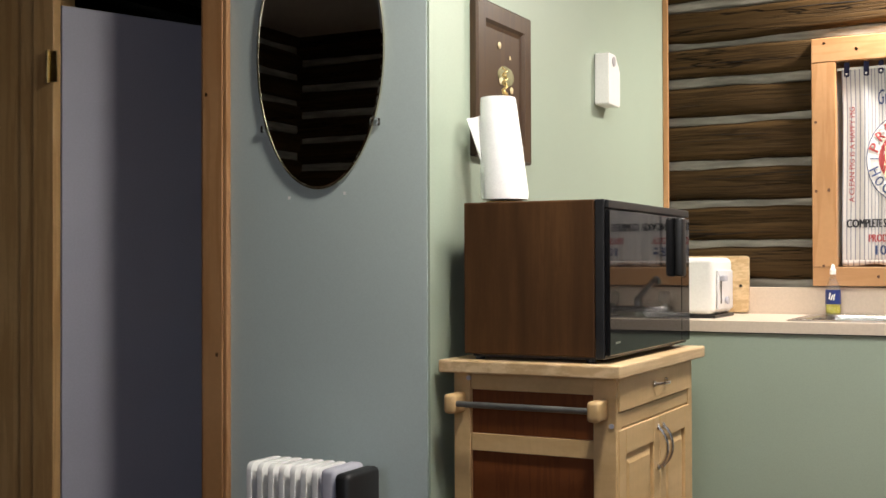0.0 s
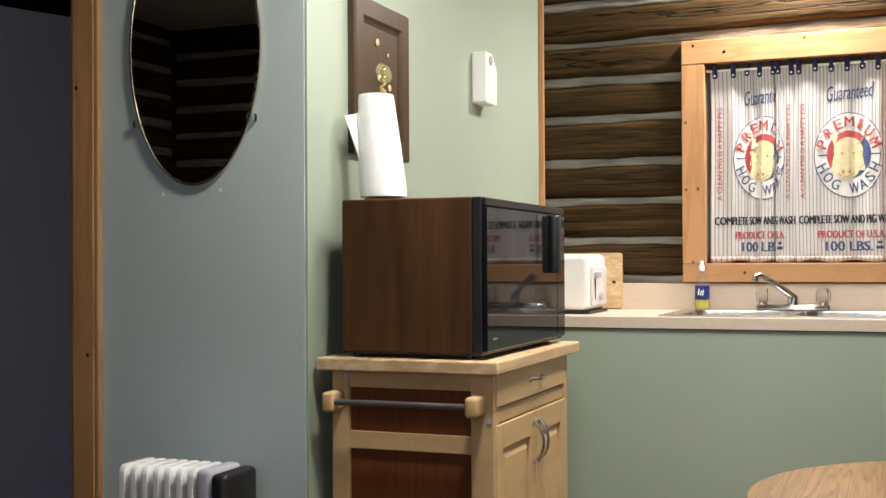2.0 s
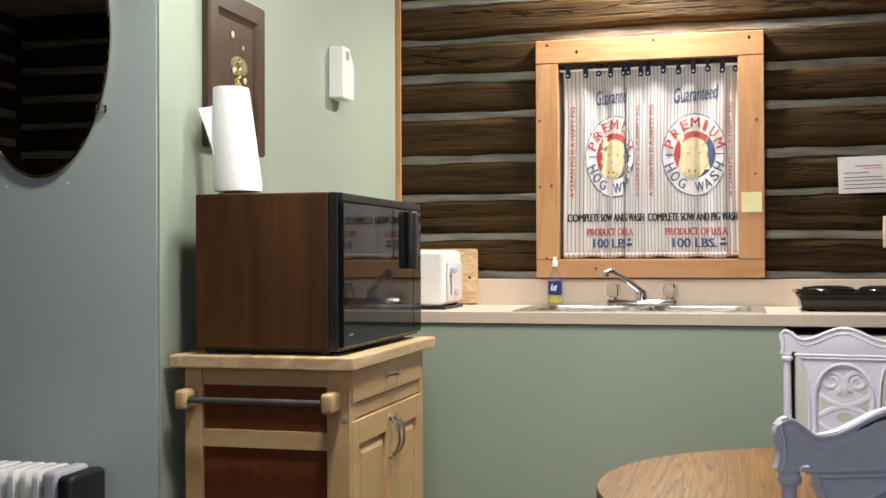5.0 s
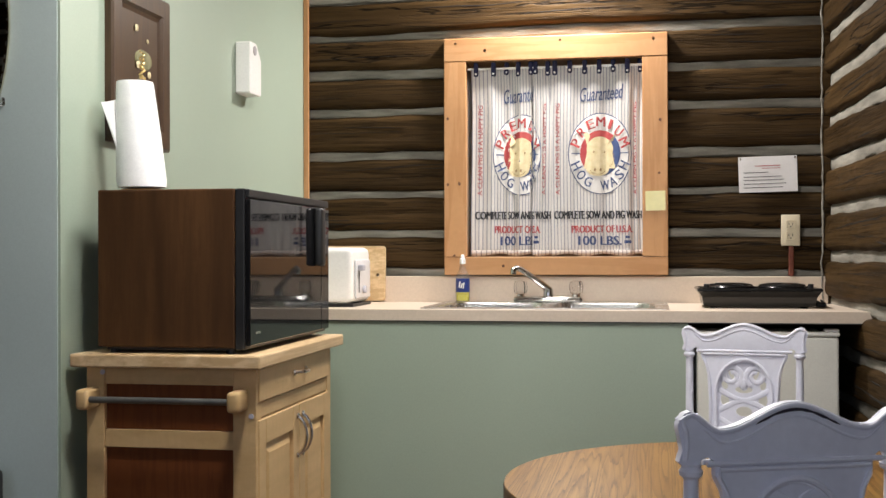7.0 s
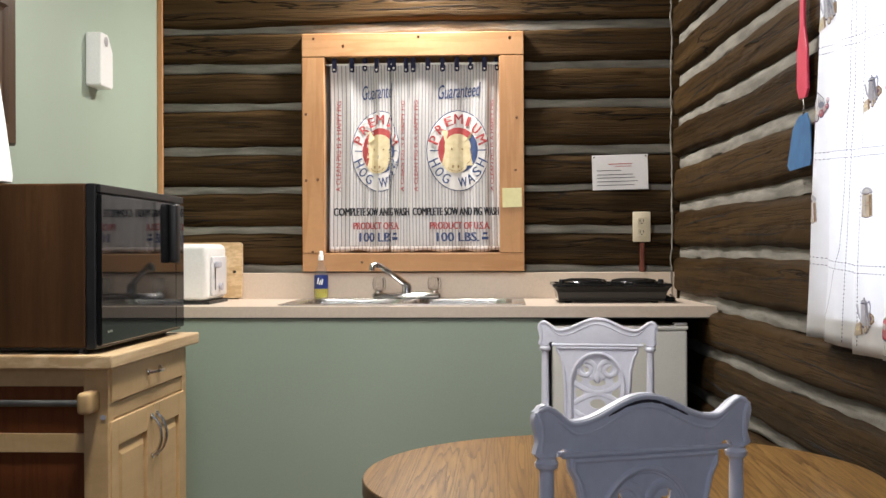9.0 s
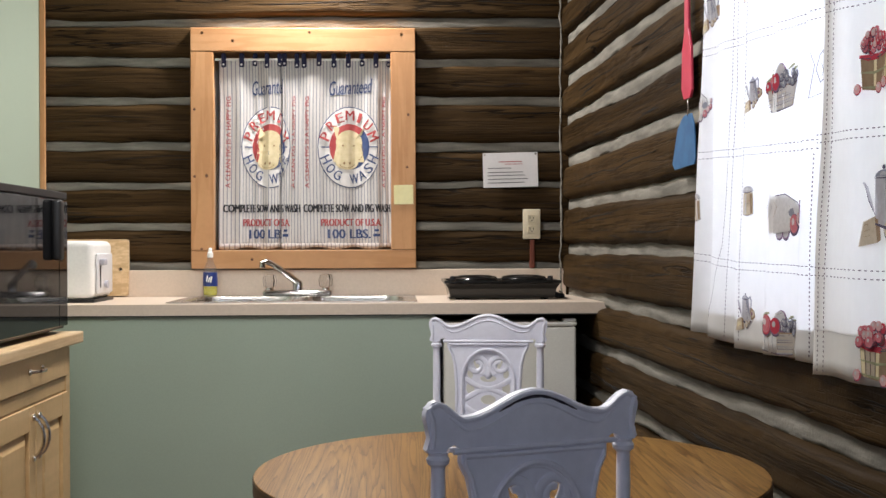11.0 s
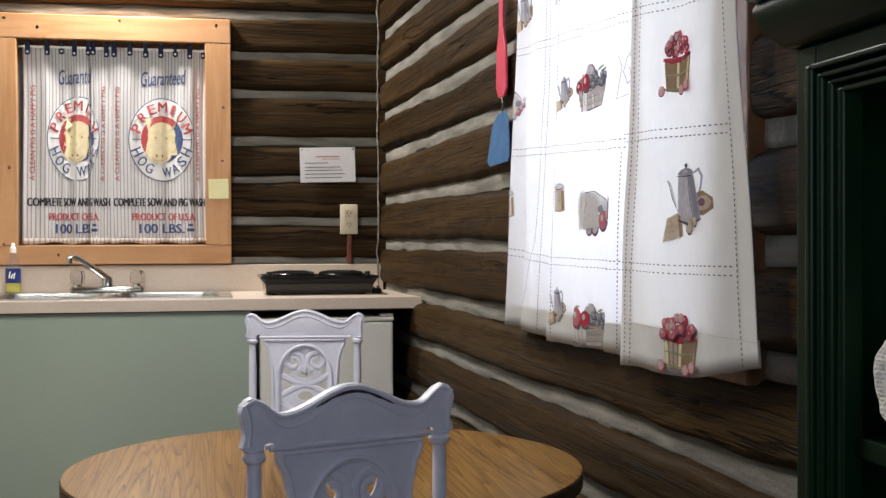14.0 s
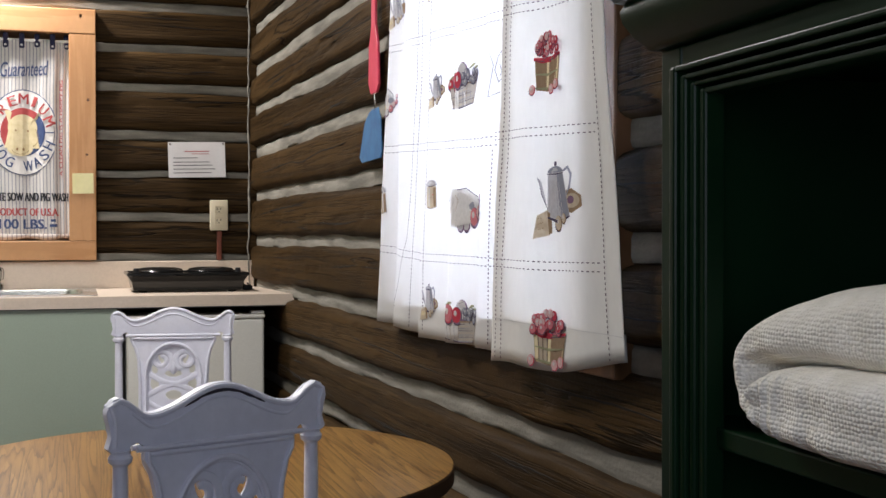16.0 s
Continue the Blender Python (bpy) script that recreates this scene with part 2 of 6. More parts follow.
PALE_BRASS = mat("pale polished brass", (0.72, 0.66, 0.50), (0.80, 0.74, 0.58), (25, 25, 25), 0.18, 0.0, 1.0)
BRASS = mat("aged brass", (0.42, 0.30, 0.12), (0.55, 0.41, 0.18), (25, 25, 25), 0.3, 0.05, 1.0)
HEATER_WHITE = mat("heater enamel", (0.78, 0.78, 0.76), (0.84, 0.84, 0.82), (7, 7, 7), 0.24, 0.02)
HEATER_GREY = mat("heater grey plastic", (0.42, 0.42, 0.48), (0.47, 0.47, 0.53), (7, 7, 7), 0.35, 0.02)
MIRROR = mat("mirror glass", (0.78, 0.80, 0.79), (0.80, 0.82, 0.81), (3, 3, 3), 0.012, 0.0, 1.0, rvar=0.0)
DARK_BROWN = add_lines(mat("dark brown stained wood", (0.040, 0.020, 0.0075), (0.060, 0.030, 0.0105), (10, 10, 2), 0.4, 0.06), (40, 40, 3), (0.03, 0.012, 0.006), 0.08, 0.5)
NAVY = mat("navy cloth", (0.012, 0.014, 0.05), (0.02, 0.022, 0.07), (30, 30, 30), 0.85, 0.2, fine=300)
RED_INK = mat("red print", (0.36, 0.045, 0.05), (0.46, 0.085, 0.08), (30, 30, 30), 0.85, 0.05)
BLUE_INK = mat("blue print", (0.035, 0.06, 0.16), (0.06, 0.09, 0.20), (30, 30, 30), 0.85, 0.05)
BLACK_INK = mat("black print", (0.012, 0.012, 0.016), (0.03, 0.03, 0.035), (30, 30, 30), 0.85, 0.05)
CREAM_INK = mat("buff print", (0.62, 0.52, 0.30), (0.72, 0.62, 0.40), (40, 40, 40), 0.85, 0.05)
WHITE_CLOTH = mat("white cloth print", (0.70, 0.68, 0.66), (0.76, 0.74, 0.72), (30, 30, 30), 0.85, 0.05)
NOTE_YELLOW = mat("yellow note paper", (0.70, 0.66, 0.34), (0.75, 0.71, 0.40), (9, 9, 9), 0.8, 0.02)
RUST = mat("red-brown conduit paint", (0.14, 0.035, 0.018), (0.19, 0.055, 0.03), (20, 20, 20), 0.5, 0.1)


def glass(name, color, rough=0.02, ior=1.45):
    m = bpy.data.materials.new(name)
    m.use_nodes = True
    b = m.node_tree.nodes["Principled BSDF"]
    b.inputs["Base Color"].default_value = (*color, 1)
    b.inputs["Transmission Weight"].default_value = 1.0
    b.inputs["Roughness"].default_value, b.inputs["IOR"].default_value = rough, ior
    return m


GLASS = glass("window glass", (0.95, 0.97, 0.96))
ACRYLIC = glass("clear acrylic", (0.93, 0.93, 0.93), 0.04)
CLEAR = mat("clear thin plastic", (0.80, 0.82, 0.84), (0.85, 0.87, 0.88), (9, 9, 9), 0.10, 0)
CLEAR.node_tree.nodes["Principled BSDF"].inputs["Transmission Weight"].default_value = 0.8
CLEAR.node_tree.nodes["Principled BSDF"].inputs["IOR"].default_value = 1.1
CLEAR.node_tree.nodes["Principled BSDF"].inputs["Alpha"].default_value = 0.30
SOAP = mat("yellow soap", (0.50, 0.45, 0.06), (0.56, 0.50, 0.08), (9, 9, 9), 0.2, 0)


def cloth(name, stripes=None, trans=0.35, base=(0.72, 0.70, 0.68), weave=900.0, space="UV"):
    """Thin cloth: a diffuse weave that lets some light through; stripes run down it, by the mesh's UV in metres."""
    m = bpy.data.materials.new(name)
    m.use_nodes = True
    nt = m.node_tree
    N, L = nt.nodes, nt.links
    out = N["Material Output"]
    N.remove(N["Principled BSDF"])
    uv = N.new("ShaderNodeTexCoord")
    n = N.new("ShaderNodeTexNoise")
    n.inputs["Scale"].default_value = 30.0 if space == "UV" else 120.0
    L.new(uv.outputs[space], n.inputs["Vector"])
    tone = N.new("ShaderNodeMix")
    tone.data_type = "RGBA"
    tone.inputs["A"].default_value = (*[c * (0.93 if space == "UV" else 0.72) for c in base], 1)
    tone.inputs["B"].default_value = (*base, 1)
    L.new(n.outputs["Fac"], tone.inputs["Factor"])
    col = tone.outputs["Result"]
    if stripes:
        pitch, c = stripes
        sep = N.new("ShaderNodeSeparateXYZ")
        L.new(uv.outputs["UV"], sep.inputs[0])
        k = N.new("ShaderNodeMath")
        k.operation = "DIVIDE"
        k.inputs[1].default_value = pitch
        L.new(sep.outputs["X"], k.inputs[0])
        fr = N.new("ShaderNodeMath")
        fr.operation = "FRACT"
        L.new(k.outputs[0], fr.inputs[0])
        lt = N.new("ShaderNodeMath")
        lt.operation = "LESS_THAN"
        lt.inputs[1].default_value = 0.24
        L.new(fr.outputs[0], lt.inputs[0])
        mx = N.new("ShaderNodeMix")
        mx.data_type = "RGBA"
        L.new(lt.outputs[0], mx.inputs["Factor"])
        L.new(col, mx.inputs["A"])
        mx.inputs["B"].default_value = (*c, 1)
        col = mx.outputs["Result"]
    w = N.new("ShaderNodeTexNoise")
    w.inputs["Scale"].default_value = weave
    L.new(uv.outputs[space], w.inputs["Vector"])
    bp = N.new("ShaderNodeBump")
    bp.inputs["Strength"].default_value, bp.inputs["Distance"].default_value = 0.25, 0.0006
    L.new(w.outputs["Fac"], bp.inputs["Height"])
    d, t = N.new("ShaderNodeBsdfDiffuse"), N.new("ShaderNodeBsdfTranslucent")
    mix = N.new("ShaderNodeMixShader")
    mix.inputs[0].default_value = trans
    for s in (d, t):
        L.new(col, s.inputs["Color"])
        L.new(bp.outputs[0], s.inputs["Normal"])
    L.new(d.outputs[0], mix.inputs[1])
    L.new(t.outputs[0], mix.inputs[2])
    L.new(mix.outputs[0], out.inputs["Surface"])
    return m


SACK = cloth("striped sack cloth", (0.0120, (0.33, 0.33, 0.39)), 0.22, (0.76, 0.73, 0.70))
CURTAIN = cloth("white printed cotton", None, 0.45, (0.82, 0.81, 0.80))
CURTAIN_LINED = cloth("white lined cotton", None, 0.34, (0.82, 0.81, 0.79))


# ---- mesh tools ----
def part(name, bm, material, parent=None, label="", smooth=False, angle=40):
    me = bpy.data.meshes.new(name)
    bmesh.ops.recalc_face_normals(bm, faces=bm.faces[:])
    bm.to_mesh(me)
    bm.free()
    me.materials.append(material)
    if smooth:
        me.shade_smooth()
        me.set_sharp_from_angle(angle=radians(angle))
    ob = new(name, me)
    ob.parent = parent
    if label:
        tagged(ob, label)
    return ob


def thing(name, m, label, category, group="", kind=""):
    ob = new(name)
    ob.empty_display_size = 0.05
    ob.matrix_world = m
    return tagged(ob, label, category, group, kind)


def box(bm, x0, y0, z0, x1, y1, z1, bevel=0.0, seg=2):
    m = Matrix.Translation(((x0 + x1) / 2, (y0 + y1) / 2, (z0 + z1) / 2)) @ Matrix.Diagonal((abs(x1 - x0), abs(y1 - y0), abs(z1 - z0), 1))
    vs = bmesh.ops.create_cube(bm, size=1, matrix=m)["verts"]
    if bevel:
        es = list({e for v in vs for e in v.link_edges})
        bmesh.ops.bevel(bm, geom=es, offset=bevel, segments=seg, affect="EDGES", profile=0.5)
    return bm


def boxes(*args, bevel=0.0, seg=2):
    bm = bmesh.new()
    for a in args:
        box(bm, *a, bevel=bevel, seg=seg)
    return bm


def ring_skin(bm, rings, close=True, caps=True):
    vs = [[bm.verts.new(p) for p in r] for r in rings]
    for a, b in zip(vs, vs[1:]):
        n = len(a)
        for i in range(n if close else n - 1):
            j = (i + 1) % n
            bm.faces.new((a[i], a[j], b[j], b[i]))
    if caps and close:
        bm.faces.new(vs[0][::-1])
        bm.faces.new(vs[-1])
    return bm


def lathe(profile, n=24, at=(0, 0, 0), axis="z", bm=None):
    bm = bm or bmesh.new()
    rings = []
    for r, h in profile:
        r = max(r, 1e-4)
        ring = []
        for i in range(n):
            a = 2 * math.pi * i / n
            p = (r * math.cos(a), r * math.sin(a), h)
            p = {"z": p, "x": (p[2], p[0], p[1]), "y": (p[1], p[2], p[0])}[axis]
            ring.append((p[0] + at[0], p[1] + at[1], p[2] + at[2]))
        rings.append(ring)
    return ring_skin(bm, rings)


def tube(points, r, n=8, bm=None, flat=1.0, up=(0, 1, 0)):
    """A round or flattened bar along points; r is one radius or one for each point."""
    bm = bm or bmesh.new()
    pts = [Vector(p) for p in points]
    rs = r if isinstance(r, (list, tuple)) else [r] * len(pts)
    rings = []
    for i, p in enumerate(pts):
        d = (pts[min(i + 1, len(pts) - 1)] - pts[max(i - 1, 0)]).normalized()
        u = Vector(up)
        if abs(d.dot(u)) > 0.95:
            u = Vector((1, 0, 0))
        s = d.cross(u).normalized()
        u = s.cross(d).normalized()
        rings.append([p + s * math.cos(a) * rs[i] + u * math.sin(a) * rs[i] * flat for a in [2 * math.pi * k / n for k in range(n)]])
    return ring_skin(bm, rings)


def plate(outer, holes, y0, y1, bm=None, bevel=0.0):
    """A flat plate in the x-z plane with holes, between y0 and y1."""
    bm = bm or bmesh.new()
    loops = []
    for loop in [outer, *holes]:
        vs = [bm.verts.new((x, y0, z)) for x, z in loop]
        loops.append([bm.edges.new((vs[i], vs[(i + 1) % len(vs)])) for i in range(len(vs))])
    fill = bmesh.ops.triangle_fill(bm, edges=[e for l in loops for e in l], use_beauty=True, use_dissolve=False)
    faces = [f for f in fill["geom"] if isinstance(f, bmesh.types.BMFace)]
    ext = bmesh.ops.extrude_face_region(bm, geom=faces)
    bmesh.ops.translate(bm, verts=[v for v in ext["geom"] if isinstance(v, bmesh.types.BMVert)], vec=(0, y1 - y0, 0))
    if bevel:
        bm.normal_update()
        rim = [e for e in bm.edges if len(e.link_faces) == 2 and abs(e.verts[0].co.y - e.verts[1].co.y) < 1e-6 and e.calc_face_angle() > 0.9]
        bmesh.ops.bevel(bm, geom=rim, offset=bevel, segments=3, affect="EDGES", profile=0.5, clamp_overlap=True)
    return bm


def arc(cx, cz, rx, rz, a0, a1, n):
    return [(cx + rx * math.cos(radians(a0 + (a1 - a0) * i / n)), cz + rz * math.sin(radians(a0 + (a1 - a0) * i / n))) for i in range(n + 1)]


def blob_knot(parent, places, axis="y", r=0.006, proud=0.0008):
    """Small dark knots and nail heads, a little proud of a board."""
    for p in places:
        bm = bmesh.new()
        lathe([(r, 0), (r * 0.8, proud)], 9, (0, 0, 0), axis, bm)
        ob = part("knot", bm, KNOT, parent)
        ob.location = p
        ob.scale = (1, 1, random.uniform(0.7, 1.4)) if axis == "y" else (1, 1, 1)


# ---- structure ----
D = 4.55            # back wall
XL = -1.351         # green nook wall
YB = 2.544          # front of the partition
ROOM_X0, ROOM_Y0, CEIL_Z = -4.0, -0.8, 2.5
SIDE = pose(0.668, D, 0, 0, 0, -87.42)   # right wall: local x runs from the corner towards the camera, y out of the room


def log_wall(name, m, x0, x1, joints, label, hole=None, gap=0.036, seg=0.022, thick=0.22, seed=1, proud=0.028):
    """A wall of hewn logs with chinking: each log and each mortar joint is a piece of the wall."""
    rnd = random.Random(seed)
    bm = bmesh.new()
    hx0, hx1, hz0, hz1 = hole or (0, 0, 0, 0)
    spans = [(x0, x1, 0, CEIL_Z)] if not hole else [(x0, hx0, 0, CEIL_Z), (hx1, x1, 0, CEIL_Z), (hx0, hx1, 0, hz0), (hx0, hx1, hz1, CEIL_Z)]
    for a, b, c, d in spans:
        box(bm, a, 0.012, c, b, thick, d)
    wall = part(name, bm, CHINK)
    wall.matrix_world = m
    tagged(wall, label, "wall", kind="structure")
    zs = sorted(joints)
    edges = [-0.08] + zs + [CEIL_Z + 0.08]

    def pieces(za, zb):
        if hole and za < hz1 - 0.01 and zb > hz0 + 0.01:
            return [(x0, hx0), (hx1, x1)]
        return [(x0, x1)]

    for k, (a, b) in enumerate(zip(edges, edges[1:])):
        za, zb = a + gap / 2, b - gap / 2
        h, mid = (zb - za) / 2, (za + zb) / 2
        for xa, xb in pieces(za, zb):
            if xb - xa < 0.03:
                continue
            n = max(4, int((xb - xa) / seg))
            s1, s2, s3 = rnd.uniform(0, 90), rnd.uniform(0, 90), rnd.uniform(0, 90)
            bm = bmesh.new()
            rings = []
            for i in range(n + 1):
                x = xa + (xb - xa) * i / n
                up = 0.016 * noise.noise((x * 1.3, s1, 0)) + 0.006 * noise.noise((x * 7, s1, 4))
                dn = 0.016 * noise.noise((x * 1.3, s2, 0)) + 0.006 * noise.noise((x * 7, s2, 4))
                top, bot = h + up, -h + dn
                ring = [(x, 0.05, mid + bot + 0.004)]
                m_in = 20
                for j in range(m_in + 1):
                    q = j / m_in
                    z = bot + (top - bot) * q
                    e = abs(2 * q - 1)
                    y = -proud + proud * 1.2 * e ** 9
                    y += 0.008 * noise.noise((x * 2.2, z * 7, s3)) + 0.0014 * noise.noise((x * 9, z * 26, s3)) + 0.0008 * noise.noise((x * 30, z * 70, s3))
                    crack = abs(noise.noise((x * 1.1, z * 13, s3 + 7)) + 0.25 * noise.noise((x * 6, z * 20, s3)))
                    if crack < 0.028 and e < 0.85:
                        y += 0.004 * (1 - crack / 0.028)
                    ring.append((x, y, mid + z))
                ring.append((x, 0.05, mid + top - 0.004))
                rings.append(ring)
            ring_skin(bm, rings)
            log = part("log", bm, LOG, wall, smooth=True, angle=60)
            if seg > 0.1:
                continue
            bm = bmesh.new()
            for _ in range(max(2, int((xb - xa) * 3.2))):
                cx, cz, ln = rnd.uniform(xa, xb), rnd.uniform(-0.65, 0.6) * h, rnd.choice((0.12, 0.22, 0.38, 0.60)) * rnd.uniform(0.7, 1.3)
                tilt, wid, ph = rnd.uniform(-0.05, 0.04), rnd.uniform(0.0006, 0.0021), rnd.uniform(0, 9)
                lo, hi = [], []
                for i in range(25):
                    q = i / 24
                    x = cx + (q - 0.5) * ln
                    if not xa + 0.004 < x < xb - 0.004:
                        continue
                    z = cz + (q - 0.5) * ln * tilt + 0.007 * noise.noise((x * 4, ph, 0)) + 0.0022 * noise.noise((x * 24, ph, 3))
                    w = wid * math.sin(math.pi * q) ** 0.7 * (0.7 + 0.6 * abs(noise.noise((x * 40, ph, 5)))) + 0.0002
                    y = -proud + 0.008 * noise.noise((x * 2.2, z * 7, s3)) + 0.0014 * noise.noise((x * 9, z * 26, s3)) + 0.0008 * noise.noise((x * 30, z * 70, s3)) + proud * 1.2 * abs(z / h) ** 9
                    lo.append((x, y, mid + z - w))
                    hi.append((x, y, mid + z + w))
                if len(lo) > 2:
                    ring_skin(bm, [[(a[0], a[1] - 0.0012, a[2]), (b[0], b[1] - 0.0012, b[2]), (b[0], b[1] + 0.01, b[2]), (a[0], a[1] + 0.01, a[2])] for a, b in zip(lo, hi)])
            part("drying_cracks", bm, CRACK, log)
    for z in zs:
        for xa, xb in pieces(z - gap / 2, z + gap / 2):
            if xb - xa < 0.03:
                continue
            n = max(4, int((xb - xa) / seg))
            s1 = rnd.uniform(0, 90)
            bm = bmesh.new()
            rings = []
            for i in range(n + 1):
                x = xa + (xb - xa) * i / n
                u = 0.008 * noise.noise((x * 3, s1, 0)) + 0.0035 * noise.noise((x * 9, s1, 2))
                w = gap / 2 + 0.005 + 0.005 * noise.noise((x * 6, s1, 5)) + 0.002 * noise.noise((x * 40, s1, 6))
                y = -0.007 + 0.003 * noise.noise((x * 10, s1, 8))
                rings.append([(x, 0.03, z - w), (x, y + 0.004, z - w + u), (x, y + 0.001, z - w * 0.6 + u), (x, y + 0.002, z + w * 0.6 + u), (x, y + 0.006, z + w + u), (x, 0.03, z + w)])
            ring_skin(bm, rings)
            part("chinking", bm, CHINK, wall, smooth=True, angle=70)
    return wall


WIN = (-0.72, 0.0, 1.10, 1.92)
log_wall("wall_back", pose(0, D, 0), -1.36, 0.80, [0.14, 0.29, 0.45, 0.60, 0.76, 0.91, 1.065, 1.215, 1.37, 1.523, 1.698, 1.846, 1.998, 2.15, 2.30, 2.44],
         "dark hewn log wall with pale chinking behind the sink", WIN, gap=0.027, seed=3)
SWIN = (1.92, 2.90, 1.00, 1.95)
log_wall("wall_right", SIDE, 0.0, 5.5, [0.16, 0.31, 0.47, 0.63, 0.79, 0.955, 1.125, 1.295, 1.465, 1.62, 1.775, 1.93, 2.09, 2.25, 2.40],
         "dark hewn log wall with wide pale chinking", SWIN, gap=0.038, seed=8)
log_wall("wall_rear", pose(0.9, ROOM_Y0, 0, 0, 0, 180), 0.0, 4.95, [0.15 + 0.157 * i for i in range(15)], "dark log wall behind the camera", (0.7, 1.8, 1.0, 1.95), seg=0.12, seed=12)
log_wall("wall_left", pose(ROOM_X0, -0.85, 0, 0, 0, 90), 0.0, 6.2, [0.22 + 0.157 * i for i in range(15)], "dark log wall at the far side of the room", seg=0.12, seed=15)

rnd = random.Random(21)
zs = [0.9 + 0.02 * i for i in range(81)]
caulk = [(0.668 - 0.036 + 0.007 * noise.noise((z * 6, 0, 1)) + 0.006 * noise.noise((z * 25, 0, 2)), D - 0.040, z) for z in zs]
tagged(part("trim_caulk", tube(caulk, [0.0026 + 0.0035 * abs(noise.noise((z * 30, 3, 0))) for z in zs], 7), CHINK, smooth=True), "ragged mortar bead in the log corner", "trim", kind="structure")

bm = boxes((ROOM_X0 - 0.2, ROOM_Y0 - 0.2, -0.12, 1.2, 5.4, 0))
tagged(part("floor", bm, FLOOR_WOOD), "brown wooden floor", "floor", kind="structure")
bm = boxes((ROOM_X0 - 0.2, ROOM_Y0 - 0.2, CEIL_Z, 1.2, 5.4, CEIL_Z + 0.1))
tagged(part("ceiling", bm, CEIL), "dark board ceiling", "ceiling", kind="structure")

bm = boxes((XL - 0.12, YB + 0.12, 0, XL - 0.004, D + 0.1, CEIL_Z), (XL - 0.006, YB + 0.003, 0, XL, D + 0.1, CEIL_Z))
tagged(part("wall_nook", bm, GREEN_PAINT), "smooth pale sage green wall of the kitchen nook", "wall", kind="structure")
bm = boxes((-2.028, YB, 0, XL - 0.007, YB + 0.118, CEIL_Z), (ROOM_X0, YB, 0, -2.72, YB + 0.118, CEIL_Z), (-2.72, YB, 2.02, -2.028, YB + 0.118, CEIL_Z))
tagged(part("wall_partition", bm, BLUE_PAINT), "grey-blue painted partition wall with a doorway", "wall", kind="structure")

# closing walls of the room behind the doorway; near-black colour stands in for its darkness
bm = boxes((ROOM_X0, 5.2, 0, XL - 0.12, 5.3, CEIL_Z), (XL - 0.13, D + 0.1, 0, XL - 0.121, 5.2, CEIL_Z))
tagged(part("wall_bedroom", bm, ROOM_DARKNESS), "wall of the room behind the doorway, darkness put into its colour", "wall", kind="structure")


def board(name, x0, y0, z0, x1, y1, z1, material, parent=None, bevel=0.003, label=""):
    return part(name, boxes((x0, y0, z0, x1, y1, z1), bevel=bevel), material, parent, label)


# corner trim and doorway
trim = board("trim_corner", XL + 0.001, D - 0.045, 0, XL + 0.022, D - 0.03, CEIL_Z, PINE)
tagged(trim, "narrow pine trim strip in the wall corner", "trim", kind="structure")
door = thing("door_1", pose(0, 0, 0), "doorway with knotty pine casing and an open lavender white door", "door", kind="structure")
board("casing", -2.034, YB - 0.022, 0, -1.966, YB - 0.001, CEIL_Z, PINE, door)
board("casing_edge", -1.9655, YB - 0.020, 0, -1.953, YB - 0.001, CEIL_Z, PINE, door)
board("jamb", -2.046, YB - 0.012, 0, -2.0345, YB + 0.14, 2.02, PINE, door)
board("casing", -2.86, YB - 0.022, 0, -2.71, YB - 0.001, CEIL_Z, PINE_PALE, door)
board("jamb", -2.709, YB - 0.026, 0, -2.655, YB + 0.14, CEIL_Z, PINE_PALE, door)
board("jamb", -2.654, YB - 0.03, 0, -2.573, YB + 0.001, CEIL_Z, PINE_PALE, door)
leaf = part("door_leaf", boxes((0, 0, 0.01, 0.76, 0.035, 1.905), bevel=0.003), LAVENDER, door, "open lavender white door leaf")
leaf.matrix_world = pose(-2.570, YB + 0.002, 0, 0, 0, 68)
for z in (1.72, 0.28):
    bm = boxes((-0.004, -0.004, z - 0.045, 0.03, 0.0, z + 0.045))
    lathe([(0.006, z - 0.048), (0.006, z + 0.048)], 10, (0.0, -0.006, 0), "z", bm)
    h = part("hinge", bm, BRASS, door, "brass butt hinge")
    h.matrix_world = pose(-2.588, YB - 0.031, 0, 0, 0, 4)
blob_knot(door, [(-2.02, YB - 0.022, 1.60), (-1.985, YB - 0.022, 0.90), (-2.69, YB - 0.022, 1.73), (-2.67, YB - 0.022, 1.70), (-2.66, YB - 0.022, 0.95)], r=0.005)

# oval mirror
mir = thing("wall_mirror", pose(-1.667, YB, 1.688), "frameless oval wall mirror held by clear clips", "mirror")
el = lambda rx, rz, n=72: [(rx * math.cos(2 * math.pi * i / n), rz * math.sin(2 * math.pi * i / n)) for i in range(n)]
bm = bmesh.new()
ring_skin(bm, [[(x, y, z) for x, z in el(rx, rz)] for rx, rz, y in ((0.190, 0.350, -0.004), (0.192, 0.352, -0.007), (0.1915, 0.3515, -0.009), (0.1870, 0.3470, -0.0105))])
part("mirror_glass", bm, MIRROR, mir)
bm = bmesh.new()
ring_skin(bm, [[(x, y, z) for x, z in el(rx, rz)] for rx, rz, y in ((0.1935, 0.3535, -0.003), (0.1950, 0.3550, -0.006), (0.1940, 0.3540, -0.0115), (0.1915, 0.3515, -0.0115), (0.1925, 0.3525, -0.003))], caps=False)
part("rim", bm, PALE_BRASS, mir, "thin brass edge")
